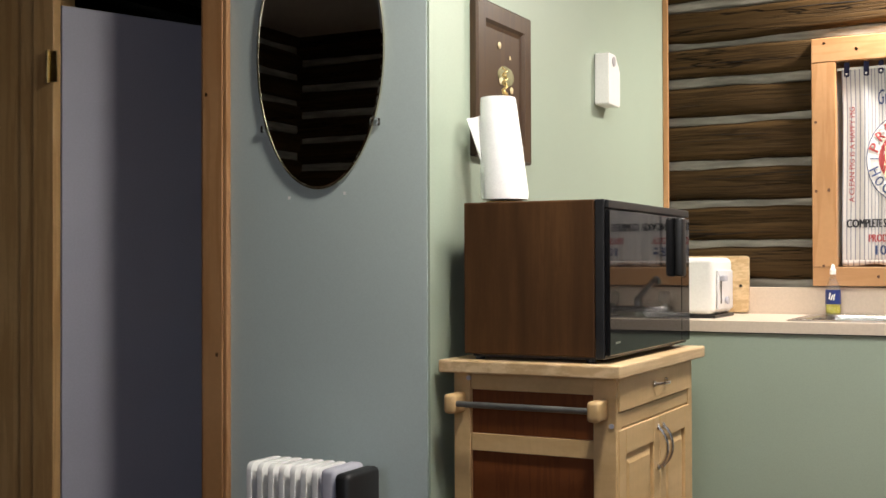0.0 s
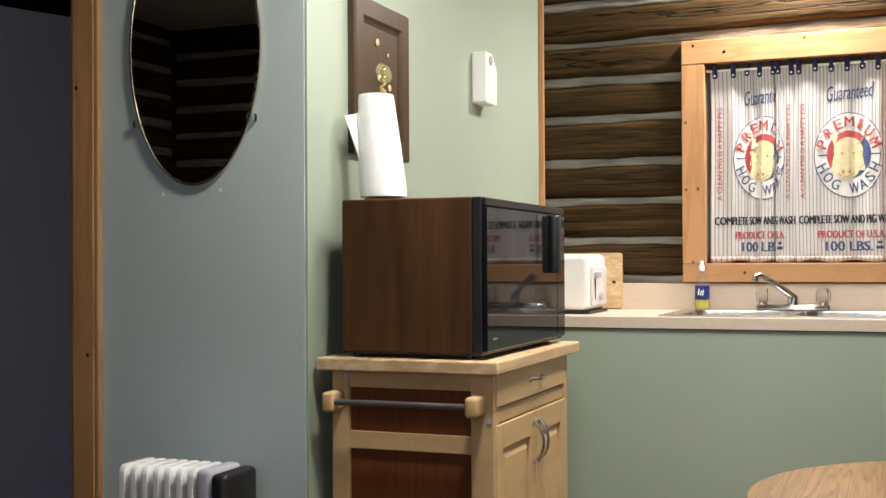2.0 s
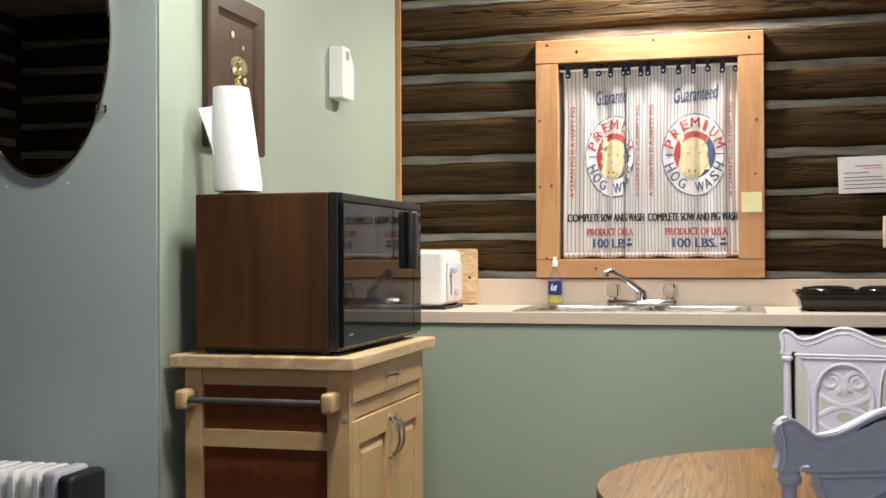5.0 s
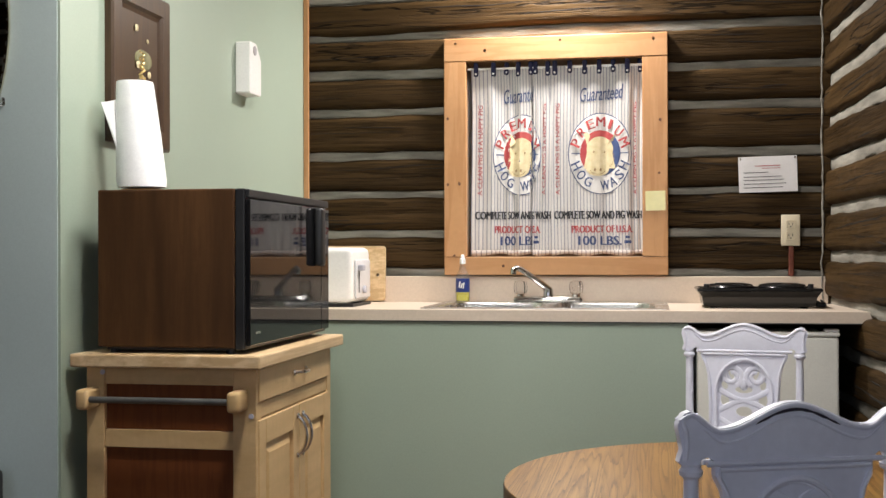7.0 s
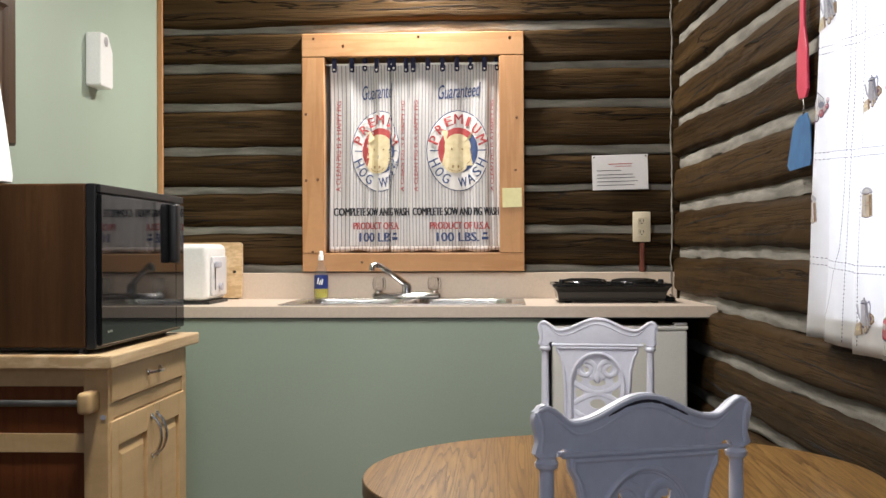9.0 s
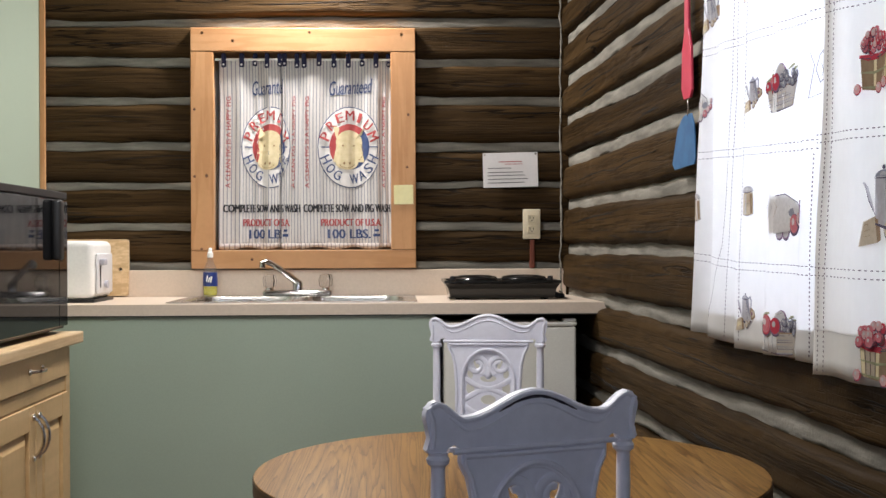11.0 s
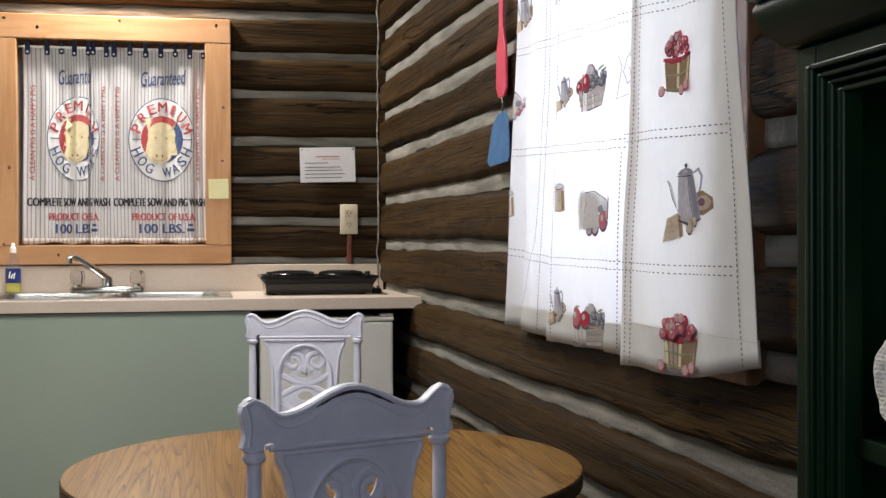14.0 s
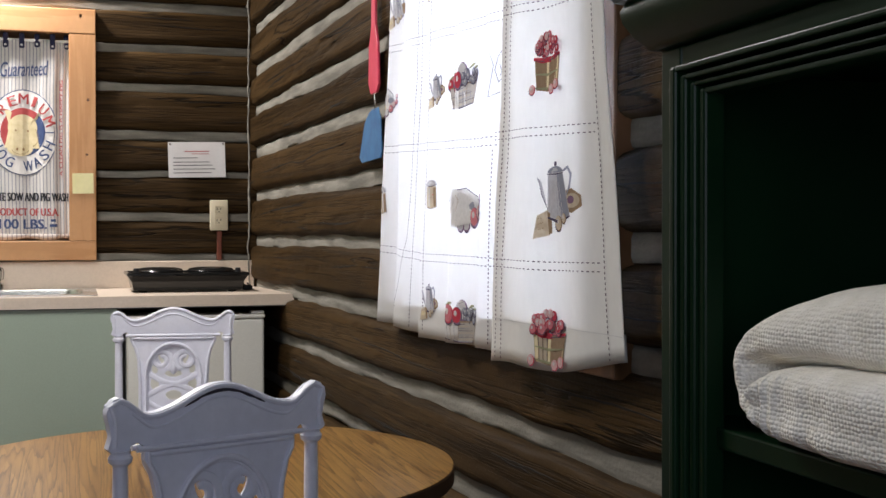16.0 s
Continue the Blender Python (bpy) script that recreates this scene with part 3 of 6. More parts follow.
for x, z in ((-0.168, -0.19), (0.168, -0.19), (-0.165, 0.19), (0.165, 0.19)):
    bm = boxes((x - 0.012, -0.016, z - 0.010, x + 0.012, -0.001, z + 0.010), bevel=0.004)
    part("clip", bm, ACRYLIC, mir, "clear plastic clip")
for x, z in ((-1.765, 1.315), (-1.595, 1.322)):
    bm = boxes((-0.004, -0.001, -0.004, 0.004, 0.0, 0.004), bevel=0.0004)
    o = part("paint_chip", bm, WHITE_PLASTIC)
    o.location = (x, YB, z)
    tagged(o, "small white paint chip on the wall", "paint chip")

# oil radiator
HY = 2.30
heat = thing("oil_radiator", pose(-1.762, HY, 0) @ Matrix.Diagonal((0.88, 1, 1, 1)), "white finned oil radiator with a dark control end", "radiator")
for i in range(7):
    x = 0.03 + i * 0.036
    fin = [p for cx, cz, t in ((0.132, 0.642, 0), (0.038, 0.642, 90)) for p in arc(cx, cz, 0.020, 0.020, t, t + 90, 5)]
    bm = plate(fin + [(0.018, 0.10), (0.152, 0.10)], [], x, x + 0.017, bevel=0.006)
    bmesh.ops.transform(bm, matrix=Matrix.Rotation(radians(90), 4, "Z") @ Matrix.Diagonal((1, -1, 1, 1)), verts=bm.verts)
    box(bm, x + 0.006, 0.050, 0.12, x + 0.036, 0.120, 0.615, bevel=0.006)
    part("fin", bm, HEATER_WHITE, heat, smooth=True, angle=35)
part("control_housing", boxes((0.272, 0.016, 0.09, 0.318, 0.154, 0.662), bevel=0.012, seg=3), HEATER_GREY, heat, "pale grey plastic housing", smooth=True)
part("control_panel", boxes((0.318, 0.012, 0.08, 0.366, 0.158, 0.655), bevel=0.014, seg=3), BLACK_PLASTIC, heat, "dark control panel", smooth=True)
for x in (0.05, 0.31):
    part("foot", boxes((x - 0.02, -0.03, 0.0, x + 0.02, 0.20, 0.085), bevel=0.01), BLACK_PLASTIC, heat)

# ---- microwave cart ----
CX0, CX1, CY0, CY1, CZ = -1.334, -0.870, 2.556, 3.300, 0.907
cart = thing("kitchen_cart", pose(0, 0, 0), "birch kitchen cart with butcher block top and red-brown side panel", "cart")
part("butcher_block_top", boxes((CX0, CY0, CZ - 0.031, CX1, CY1, CZ), bevel=0.004), BUTCHER, cart, "butcher block top")
BX0, BX1, BY0, BY1 = -1.309, -0.891, 2.592, 3.235
for x0, x1 in ((BX0, BX0 + 0.044), (BX1 - 0.056, BX1)):
    for y0, y1 in ((BY0, BY0 + 0.04), (BY1 - 0.04, BY1)):
        part("post", boxes((x0, y0, 0.04, x1, y1, CZ - 0.0315), bevel=0.002), BIRCH, cart)
for z0, z1 in ((0.834, CZ - 0.032), (0.685, 0.727), (0.16, 0.22)):
    for y0 in (BY0 + 0.004, BY1 - 0.026):
        part("rail", boxes((BX0 + 0.0445, y0, z0, BX1 - 0.0565, y0 + 0.022, z1), bevel=0.0015), BIRCH, cart)
for z0, z1 in ((0.7275, 0.8335), (0.2205, 0.6845)):
    part("side_panel", boxes((BX0 + 0.0445, BY0 + 0.014, z0, BX1 - 0.0565, BY0 + 0.022, z1)), RED_PANEL, cart, "cherry-stained side panel")
part("back_panel", boxes((BX0 + 0.002, BY0 + 0.041, 0.16, BX0 + 0.012, BY1 - 0.041, CZ - 0.033)), BIRCH, cart)
fx = BX1
part("front_rail", boxes((fx - 0.02, BY0 + 0.0405, 0.757, fx - 0.002, BY1 - 0.0405, 0.792), bevel=0.001), BIRCH, cart)
dr = part("drawer_front", boxes((fx - 0.02, BY0 + 0.014, 0.795, fx + 0.004, BY1 - 0.030, CZ - 0.034), bevel=0.003), BIRCH, cart)


def pull(parent, p0, p1, out, r=0.0045, n=11):
    """A bowed metal pull between two points, standing out along +x."""
    pts = []
    for i in range(n):
        q = i / (n - 1)
        b = math.sin(math.pi * q) ** 0.6
        pts.append(Vector(p0).lerp(Vector(p1), q) + Vector((out * b, 0, 0)))
    bm = tube(pts, [r * (1.3 if i in (0, n - 1) else 1) for i in range(n)], 8)
    for p in (p0, p1):
        lathe([(0.008, -0.001), (0.0085, 0.003), (0.006, 0.006)], 10, p, "x", bm)
    part("handle", bm, DULL_METAL, parent, "bowed nickel handle", smooth=True)


ym = (BY0 + BY1) / 2 + 0.01
pull(dr, (fx + 0.004, ym - 0.055, 0.838), (fx + 0.004, ym + 0.045, 0.838), 0.022)
for y0, y1, s in ((BY0 + 0.014, ym - 0.0015, 1), (ym + 0.0015, BY1 - 0.030, -1)):
    z0, z1 = 0.10, 0.753
    bm = boxes((fx - 0.018, y0, z0, fx + 0.003, y0 + 0.05, z1), (fx - 0.018, y1 - 0.05, z0, fx + 0.003, y1, z1),
               (fx - 0.018, y0 + 0.05, z1 - 0.06, fx + 0.003, y1 - 0.05, z1), (fx - 0.018, y0 + 0.05, z0, fx + 0.003, y1 - 0.05, z0 + 0.06), bevel=0.002)
    dd = part("cart_door", bm, BIRCH, cart)
    bm = bmesh.new()
    a, b, c, d = y0 + 0.0505, y1 - 0.0505, z0 + 0.0605, z1 - 0.0605
    ring_skin(bm, [[(x, a + k, c + k), (x, b - k, c + k), (x, b - k, d - k), (x, a + k, d - k)] for x, k in ((fx - 0.012, 0), (fx - 0.008, 0.003), (fx + 0.001, 0.026), (fx + 0.001, 0.05))])
    part("raised_panel", bm, BIRCH, dd)
    yh = y1 - 0.02 if s == 1 else y0 + 0.02
    pull(dd, (fx + 0.003, yh, 0.625), (fx + 0.003, yh, 0.725), 0.026)
for x in (-1.291, -0.925):
    o = part("towel_bar_bracket", boxes((-0.0155, -0.043, -0.024, 0.0155, 0.03, 0.024), bevel=0.009, seg=3), BIRCH, cart, smooth=True)
    o.location = (x, BY0 - 0.022, 0.803)
part("towel_bar", tube([(-1.285, BY0 - 0.05, 0.803), (-0.93, BY0 - 0.05, 0.803)], 0.0075, 12), BAR_METAL, cart, "dull metal towel bar", smooth=True)
for x, z in ((-1.268, 0.862), (-0.902, 0.765)):
    o = part("bolt", lathe([(0.006, -0.003), (0.006, 0)], 12, (0, 0, 0), "y"), HEATER_GREY, cart)
    o.location = (x, BY0, z)

# ---- microwave ----
MX0, MX1, MY0, MY1, MZ0, MZ1 = -1.281, -0.912, 2.592, 3.280, 0.921, 1.291
mw = thing("microwave_oven", pose(0, 0, CZ), "large old microwave with walnut veneer cabinet and black glass front", "microwave")
mz = lambda z: z - CZ
part("cabinet", boxes((MX0, MY0, mz(MZ0), MX1 - 0.03, MY1, mz(MZ1)), bevel=0.004), WALNUT, mw, "walnut veneer cabinet")
part("base", boxes((MX0 + 0.02, MY0 + 0.01, mz(MZ0 - 0.006), MX1 - 0.035, MY1 - 0.01, mz(MZ0) - 0.0005)), BLACK_PLASTIC, mw)
part("front_frame", boxes((MX1 - 0.0295, MY0, mz(MZ0 - 0.004), MX1 - 0.006, MY1, mz(MZ1)), bevel=0.003), BLACK_PLASTIC, mw)
yd = MY1 - 0.085
md = part("oven_door", boxes((MX1 - 0.0055, MY0 + 0.004, mz(MZ0 + 0.004), MX1 + 0.006, yd - 0.002, mz(MZ1 - 0.024)), bevel=0.003), BLACK_GLASS, mw, "black glass oven door")
part("handle", boxes((MX1 + 0.0065, yd - 0.075, mz(1.105), MX1 + 0.030, yd - 0.035, mz(1.265)), bevel=0.008, seg=3), BLACK_PLASTIC, md, smooth=True)
part("control_panel", boxes((MX1 - 0.0055, yd + 0.002, mz(MZ0 + 0.004), MX1 + 0.005, MY1 - 0.003, mz(MZ1 - 0.024)), bevel=0.003), BLACK_GLASS, mw)
part("vent_strip", boxes((MX1 - 0.0055, MY0 + 0.004, mz(MZ1 - 0.021), MX1 + 0.004, MY1 - 0.004, mz(MZ1 - 0.002)), bevel=0.002), BLACK_PLASTIC, mw)
part("maker_plate", boxes((MX1 + 0.0062, MY0 + 0.04, mz(0.952), MX1 + 0.007, MY0 + 0.075, mz(0.957))), DULL_METAL, mw)
for x in (MX0 + 0.03, MX1 - 0.05):
    for y in (MY0 + 0.03, MY1 - 0.03):
        part("foot", lathe([(0.012, 0), (0.012, mz(MZ0 - 0.006) - 0.0005)], 12, (x, y, 0)), BLACK_PLASTIC, mw)

# paper towel stand
ptx, pty = -1.228, 2.725
pt = thing("paper_towel_stand", pose(ptx, pty, MZ1), "paper towel roll on a stand with a gilt twisted finial", "paper towel")
part("base", lathe([(0.050, 0), (0.052, 0.004), (0.05, 0.008), (0.01, 0.010)], 28), BRASS, pt)
bm = lathe([(0.02, 0.012), (0.059, 0.0125), (0.061, 0.03), (0.0535, 0.15), (0.045, 0.266), (0.0435, 0.273), (0.018, 0.274)], 40)
for v in bm.verts:
    v.co.x -= 0.072 * v.co.z
    v.co.x += 0.0015 * noise.noise((v.co.x * 30, v.co.y * 30, v.co.z * 14))
part("towel_roll", bm, TOWEL, pt, "white quilted paper towel roll", smooth=True)
bm = bmesh.new()
rows = []
for i in range(9):
    q = i / 8
    rows.append([(-0.046 - 0.040 * q - 0.004 * math.sin(q * 5), -0.022 - 0.025 * q + 0.010 * math.sin(q * 4), 0.232 - q * 0.014), (-0.052 + 0.002 * q, -0.02 - 0.02 * q, 0.08 + q * 0.03 if q < 1 else 0.12)])
ring_skin(bm, [[a, b, (b[0] + 0.001, b[1] + 0.001, b[2]), (a[0] + 0.001, a[1] + 0.001, a[2])] for a, b in rows])
part("loose_sheet", bm, TOWEL, pt)
pts = [(0.006 * math.cos(i * 0.9), 0.006 * math.sin(i * 0.9), 0.280 + i * 0.0028) for i in range(26)]
bm = tube(pts, [0.0034 - 0.00006 * i for i in range(26)], 7)
for k in range(3):
    bmesh.ops.create_icosphere(bm, subdivisions=2, radius=0.0062 - 0.001 * k, matrix=Matrix.Translation((0.002 * (k - 1), 0, 0.286 + 0.021 * k)))
part("finial", bm, BRASS, pt, "gilt twisted finial", smooth=True)

# wall plaque and the white wall unit
pl = thing("wall_plaque", pose(XL, 2.773, 1.425, 0, 0, 90), "dark brown framed wooden wall plaque with small dried decorations", "plaque")
w, h = 0.361, 0.422
bm = bmesh.new()
ring_skin(bm, [[(k, y, k), (w - k, y, k), (w - k, y, h - k), (k, y, h - k)] for k, y in ((0, -0.001), (0, -0.018), (0.006, -0.024), (0.05, -0.024), (0.058, -0.016), (0.068, -0.013), (0.072, -0.013))], caps=True)
part("frame_board", bm, DARK_BROWN, pl)
bm = bmesh.new()
ring_skin(bm, [[(0.20 + x, y, 0.235 + z) for x, z in el(rx, rz, 20)] for rx, rz, y in ((0.052, 0.028, -0.0132), (0.048, 0.025, -0.018), (0.03, 0.015, -0.02))])
part("dried_leaf", bm, mat("dried grey green leaf", (0.16, 0.15, 0.07), (0.26, 0.24, 0.13), (40, 40, 40), 0.8, 0.3), pl, smooth=True)
for x, z, r in ((0.155, 0.315, 0.010), (0.165, 0.22, 0.012), (0.225, 0.29, 0.006), (0.235, 0.20, 0.010)):
    bm = bmesh.new()
    bmesh.ops.create_icosphere(bm, subdivisions=2, radius=r, matrix=Matrix.Translation((x, -0.016, z)) @ Matrix.Diagonal((1, 0.35, 1, 1)))
    part("dried_flower", bm, CREAM_INK, pl, smooth=True)

un = thing("wall_light_unit", pose(XL, 3.725, 1.672, 0, 0, 90), "white plastic rechargeable light plugged on the wall", "wall light")
part("housing", plate([(0, 0.006), (0.006, 0), (0.104, 0), (0.116, 0.006), (0.116, 0.122), (0.074, 0.168), (0.066, 0.174), (0.008, 0.174), (0, 0.168)], [], -0.001, -0.052, bevel=0.004), WHITE_PLASTIC, un)
part("lens", lathe([(0.016, -0.0526), (0.016, -0.0545), (0.012, -0.0555)], 20, (0.046, 0, 0.148), "y"), mat("grey lens", (0.35, 0.33, 0.34), (0.42, 0.40, 0.41), (9, 9, 9), 0.3, 0), un)

# ---- counter ----
YF, ZC = 3.90, 0.949
ct = thing("kitchen_counter", pose(0, 0, 0), "beige laminate counter with backsplash and a sink cut-out", "counter")
RX = 0.697
SX0, SX1, SY0, SY1 = -0.775, 0.068, 3.96, 4.50
part("worktop", boxes((XL + 0.001, YF, ZC - 0.038, RX, SY0 + 0.02, ZC), (XL + 0.001, SY1 - 0.02, ZC - 0.038, RX - 0.01, D - 0.035, ZC),
                      (XL + 0.001, SY0 + 0.0205, ZC - 0.038, SX0 + 0.02, SY1 - 0.0205, ZC), (SX1 - 0.02, SY0 + 0.0205, ZC - 0.038, RX - 0.01, SY1 - 0.0205, ZC)), LAMINATE, ct)
part("edge_strip", boxes((XL + 0.001, YF - 0.003, ZC - 0.0400, RX + 0.002, YF - 0.0005, ZC - 0.0365)), BLACK_PLASTIC, ct)
part("backsplash", boxes((XL + 0.001, D - 0.034, ZC - 0.02, 0.652, D - 0.014, 1.050), bevel=0.003), LAMINATE, ct)
tagged(part("wall_counter_front", boxes((XL + 0.001, YF + 0.009, 0, 0.125, YF + 0.06, ZC - 0.0405)), GREEN_PAINT), "sage green panel under the counter", "panel", kind="structure")

# sink
sk = thing("double_sink", pose(0, 0, ZC), "stainless steel double bowl sink set in the counter", "sink")
ins = lambda x0, x1, y0, y1, r: [p for cx, cy, a in ((x1 - r, y1 - r, 0), (x0 + r, y1 - r, 90), (x0 + r, y0 + r, 180), (x1 - r, y0 + r, 270)) for p in arc(cx, cy, r, r, a, a + 90, 6)]
xm = (SX0 + SX1) / 2
bowls = [ins(SX0 + 0.045, xm - 0.018, SY0 + 0.045, SY1 - 0.10, 0.07), ins(xm + 0.018, SX1 - 0.045, SY0 + 0.045, SY1 - 0.10, 0.07)]
bm = plate(ins(SX0, SX1, SY0, SY1, 0.012), bowls, 0.001, 0.004)
bmesh.ops.transform(bm, matrix=Matrix(((1, 0, 0, 0), (0, 0, 1, 0), (0, 1, 0, 0), (0, 0, 0, 1))), verts=bm.verts)
part("rim", bm, STEEL, sk)
for b in bowls:
    cx = sum(p[0] for p in b) / len(b)
    cy = sum(p[1] for p in b) / len(b)
    bm = bmesh.new()
    ring_skin(bm, [[(cx + (x - cx) * k, cy + (y - cy) * k, z) for x, y in b] for k, z in ((1.0, 0.004), (0.985, -0.006), (0.96, -0.12), (0.90, -0.15), (0.2, -0.155))], caps=False)
    part("bowl", bm, STEEL, sk, smooth=True, angle=60)
fa = thing("kitchen_faucet", pose(-0.375, 4.455, ZC + 0.004), "chrome two-handle faucet with clear knobs on the sink rim", "faucet")
bm = boxes((-0.13, -0.03, 0, 0.13, 0.03, 0.022), bevel=0.010, seg=3)
part("base_plate", bm, CHROME, fa, smooth=True)
part("spout", tube([(0, 0, 0.02), (0, 0, 0.05), (-0.012, -0.012, 0.060), (-0.056, -0.056, 0.098), (-0.092, -0.096, 0.125), (-0.108, -0.116, 0.131), (-0.117, -0.126, 0.124), (-0.118, -0.127, 0.108)], [0.016, 0.016, 0.013, 0.011, 0.0105, 0.011, 0.012, 0.012], 12), CHROME, fa, smooth=True)
part("spout_collar", lathe([(0.019, 0.018), (0.019, 0.045), (0.015, 0.056)], 18), CHROME, fa, smooth=True)
for x in (-0.105, 0.105):
    part("knob", lathe([(0.012, 0.03), (0.024, 0.036), (0.027, 0.06), (0.022, 0.078), (0.01, 0.082)], 9, (x, 0, 0)), ACRYLIC, fa, "clear acrylic knob")
    part("knob_stem", lathe([(0.018, 0.018), (0.014, 0.03), (0.008, 0.034)], 14, (x, 0, 0)), CHROME, fa)

# dish soap bottle
so = thing("soap_bottle", pose(-0.705, 4.47, ZC + 0.004) @ Matrix.Diagonal((0.82, 0.82, 0.93, 1)), "clear dish soap bottle with blue label and white cap, part full", "soap bottle")
part("bottle", lathe([(0.028, 0), (0.032, 0.006), (0.033, 0.05), (0.031, 0.09), (0.027, 0.115), (0.016, 0.135), (0.012, 0.148), (0.012, 0.156)], 24), CLEAR, so, smooth=True)
part("soap", lathe([(0.027, 0.003), (0.0305, 0.008), (0.031, 0.050)], 20), SOAP, so)
part("label_band", lathe([(0.0338, 0.040), (0.0338, 0.041), (0.0325, 0.096), (0.0312, 0.096)], 24), mat("blue label", (0.012, 0.03, 0.15), (0.02, 0.04, 0.20), (20, 20, 20), 0.35, 0), so, "blue label", smooth=True)
for x0, z0, x1, z1 in ((-0.012, 0.060, -0.007, 0.084), (-0.004, 0.058, 0.004, 0.076), (0.007, 0.056, 0.012, 0.080)):
    part("label_mark", tube([(x0, -0.0345, z0), ((x0 + x1) / 2, -0.0350, (z0 + z1) / 2), (x1, -0.0340, z1)], 0.0030, 6), WHITE_PLASTIC, so, smooth=True)
part("cap", lathe([(0.0135, 0.156), (0.0135, 0.176), (0.009, 0.180), (0.008, 0.192), (0.004, 0.196)], 18), WHITE_PLASTIC, so, "white cap", smooth=True)

# toaster and cutting board
to = thing("toaster", pose(-1.138, 4.20, ZC), "white two-slice toaster with rounded top", "toaster")
bm = boxes((-0.14, -0.15, 0.012, 0.100, 0.13, 0.212), bevel=0.022, seg=5)
part("shell", bm, WHITE_PLASTIC, to, smooth=True)
part("end_panel", boxes((0.1005, -0.112, 0.028, 0.110, 0.095, 0.168), bevel=0.005, seg=3), mat("toaster grey", (0.66, 0.65, 0.66), (0.72, 0.71, 0.72), (9, 9, 9), 0.3, 0), to, smooth=True)
part("base", boxes((-0.125, -0.145, 0.0, 0.105, 0.125, 0.0115)), BLACK_PLASTIC, to)
part("lever", boxes((0.1105, -0.10, 0.128, 0.130, -0.06, 0.150), bevel=0.005), HEATER_GREY, to)
part("lever_slot", boxes((0.1102, -0.086, 0.05, 0.1112, -0.074, 0.127)), BLACK_PLASTIC, to)
part("browning_dial", lathe([(0.014, 0.0), (0.013, -0.010), (0.008, -0.012)], 14, (0.1225, -0.02, 0.06), "x"), HEATER_GREY, to)
cb = thing("cutting_board", pose(-1.133, D - 0.040, ZC + 0.004, -5, 0, 0), "pale wooden cutting board leaning on the backsplash", "cutting board")
bm = plate(ins(-0.13, 0.115, 0.0, 0.215, 0.012), [arc(0.085, 0.10, 0.007, 0.007, 0, 360, 12)[:-1]], -0.018, 0.0)
part("board", bm, BUTCHER, cb)

# hot plate
hp = thing("hot_plate", pose(0.371, 4.25, ZC) @ Matrix.Diagonal((0.89, 1, 0.95, 1)), "black two-burner electric hot plate with lid edge", "hot plate")
bm = bmesh.new()
ring_skin(bm, [[(sx * (0.232 - k), sy * (0.142 - k), z) for sx, sy in ((-1, -1), (1, -1), (1, 1), (-1, 1))]
               for k, z in ((0.030, 0.006), (0.024, 0.010), (0.018, 0.040), (0.006, 0.058), (0.0, 0.062), (0.0, 0.068), (0.004, 0.072), (0.012, 0.072), (0.016, 0.066))])
part("body", bm, BLACK_ENAMEL, hp)
part("top_tray", boxes((-0.213, -0.123, 0.056, 0.213, 0.123, 0.0655), bevel=0.003), BLACK_ENAMEL, hp)
for x in (-0.10, 0.10):
    part("burner", lathe([(0.092, 0.066), (0.094, 0.074), (0.086, 0.083), (0.055, 0.088), (0.0, 0.089)], 30, (x, 0.01, 0)), BLACK_ENAMEL, hp, smooth=True)
for x in (-0.195, 0.195):
    part("knob", lathe([(0.011, 0.066), (0.011, 0.085), (0.008, 0.087)], 14, (x, -0.085, 0)), BLACK_PLASTIC, hp)
for x in (-0.17, 0.17):
    part("foot", lathe([(0.014, 0), (0.016, 0.0055)], 12, (x, -0.09, 0)), BLACK_PLASTIC, hp)
part("power_cord", tube([(0.216, 0.05, 0.03), (0.25, 0.04, 0.012), (0.262, 0.0, 0.008), (0.255, -0.05, 0.008), (0.27, 0.05, 0.008), (0.264, 0.12, 0.02)], 0.004, 6), BLACK_PLASTIC, hp)
part("plug", boxes((0.225, -0.02, 0.001, 0.262, 0.012, 0.018), bevel=0.004), BLACK_PLASTIC, hp)

# small fridge
fr = thing("mini_fridge", pose(0, 0, 0), "white mini fridge under the counter", "fridge")
part("cabinet", boxes((0.155, YF + 0.08, 0.02, 0.60, 4.45, 0.862), bevel=0.006), WHITE_ENAMEL, fr)
part("door", boxes((0.155, YF + 0.02, 0.04, 0.60, YF + 0.078, 0.868), bevel=0.010, seg=3), WHITE_ENAMEL, fr, smooth=True)
part("door_cap", boxes((0.153, YF + 0.016, 0.8685, 0.602, YF + 0.08, 0.884), bevel=0.006), WHITE_ENAMEL, fr)
part("hinge_cover", boxes((0.555, YF + 0.02, 0.8845, 0.60, YF + 0.06, 0.893), bevel=0.003), WHITE_PLASTIC, fr)
for x in (0.19, 0.565):
    part("foot", lathe([(0.018, 0), (0.018, 0.0195)], 12, (x, YF + 0.15, 0)), BLACK_PLASTIC, fr)
    part("foot", lathe([(0.018, 0), (0.018, 0.0195)], 12, (x, 4.38, 0)), BLACK_PLASTIC, fr)

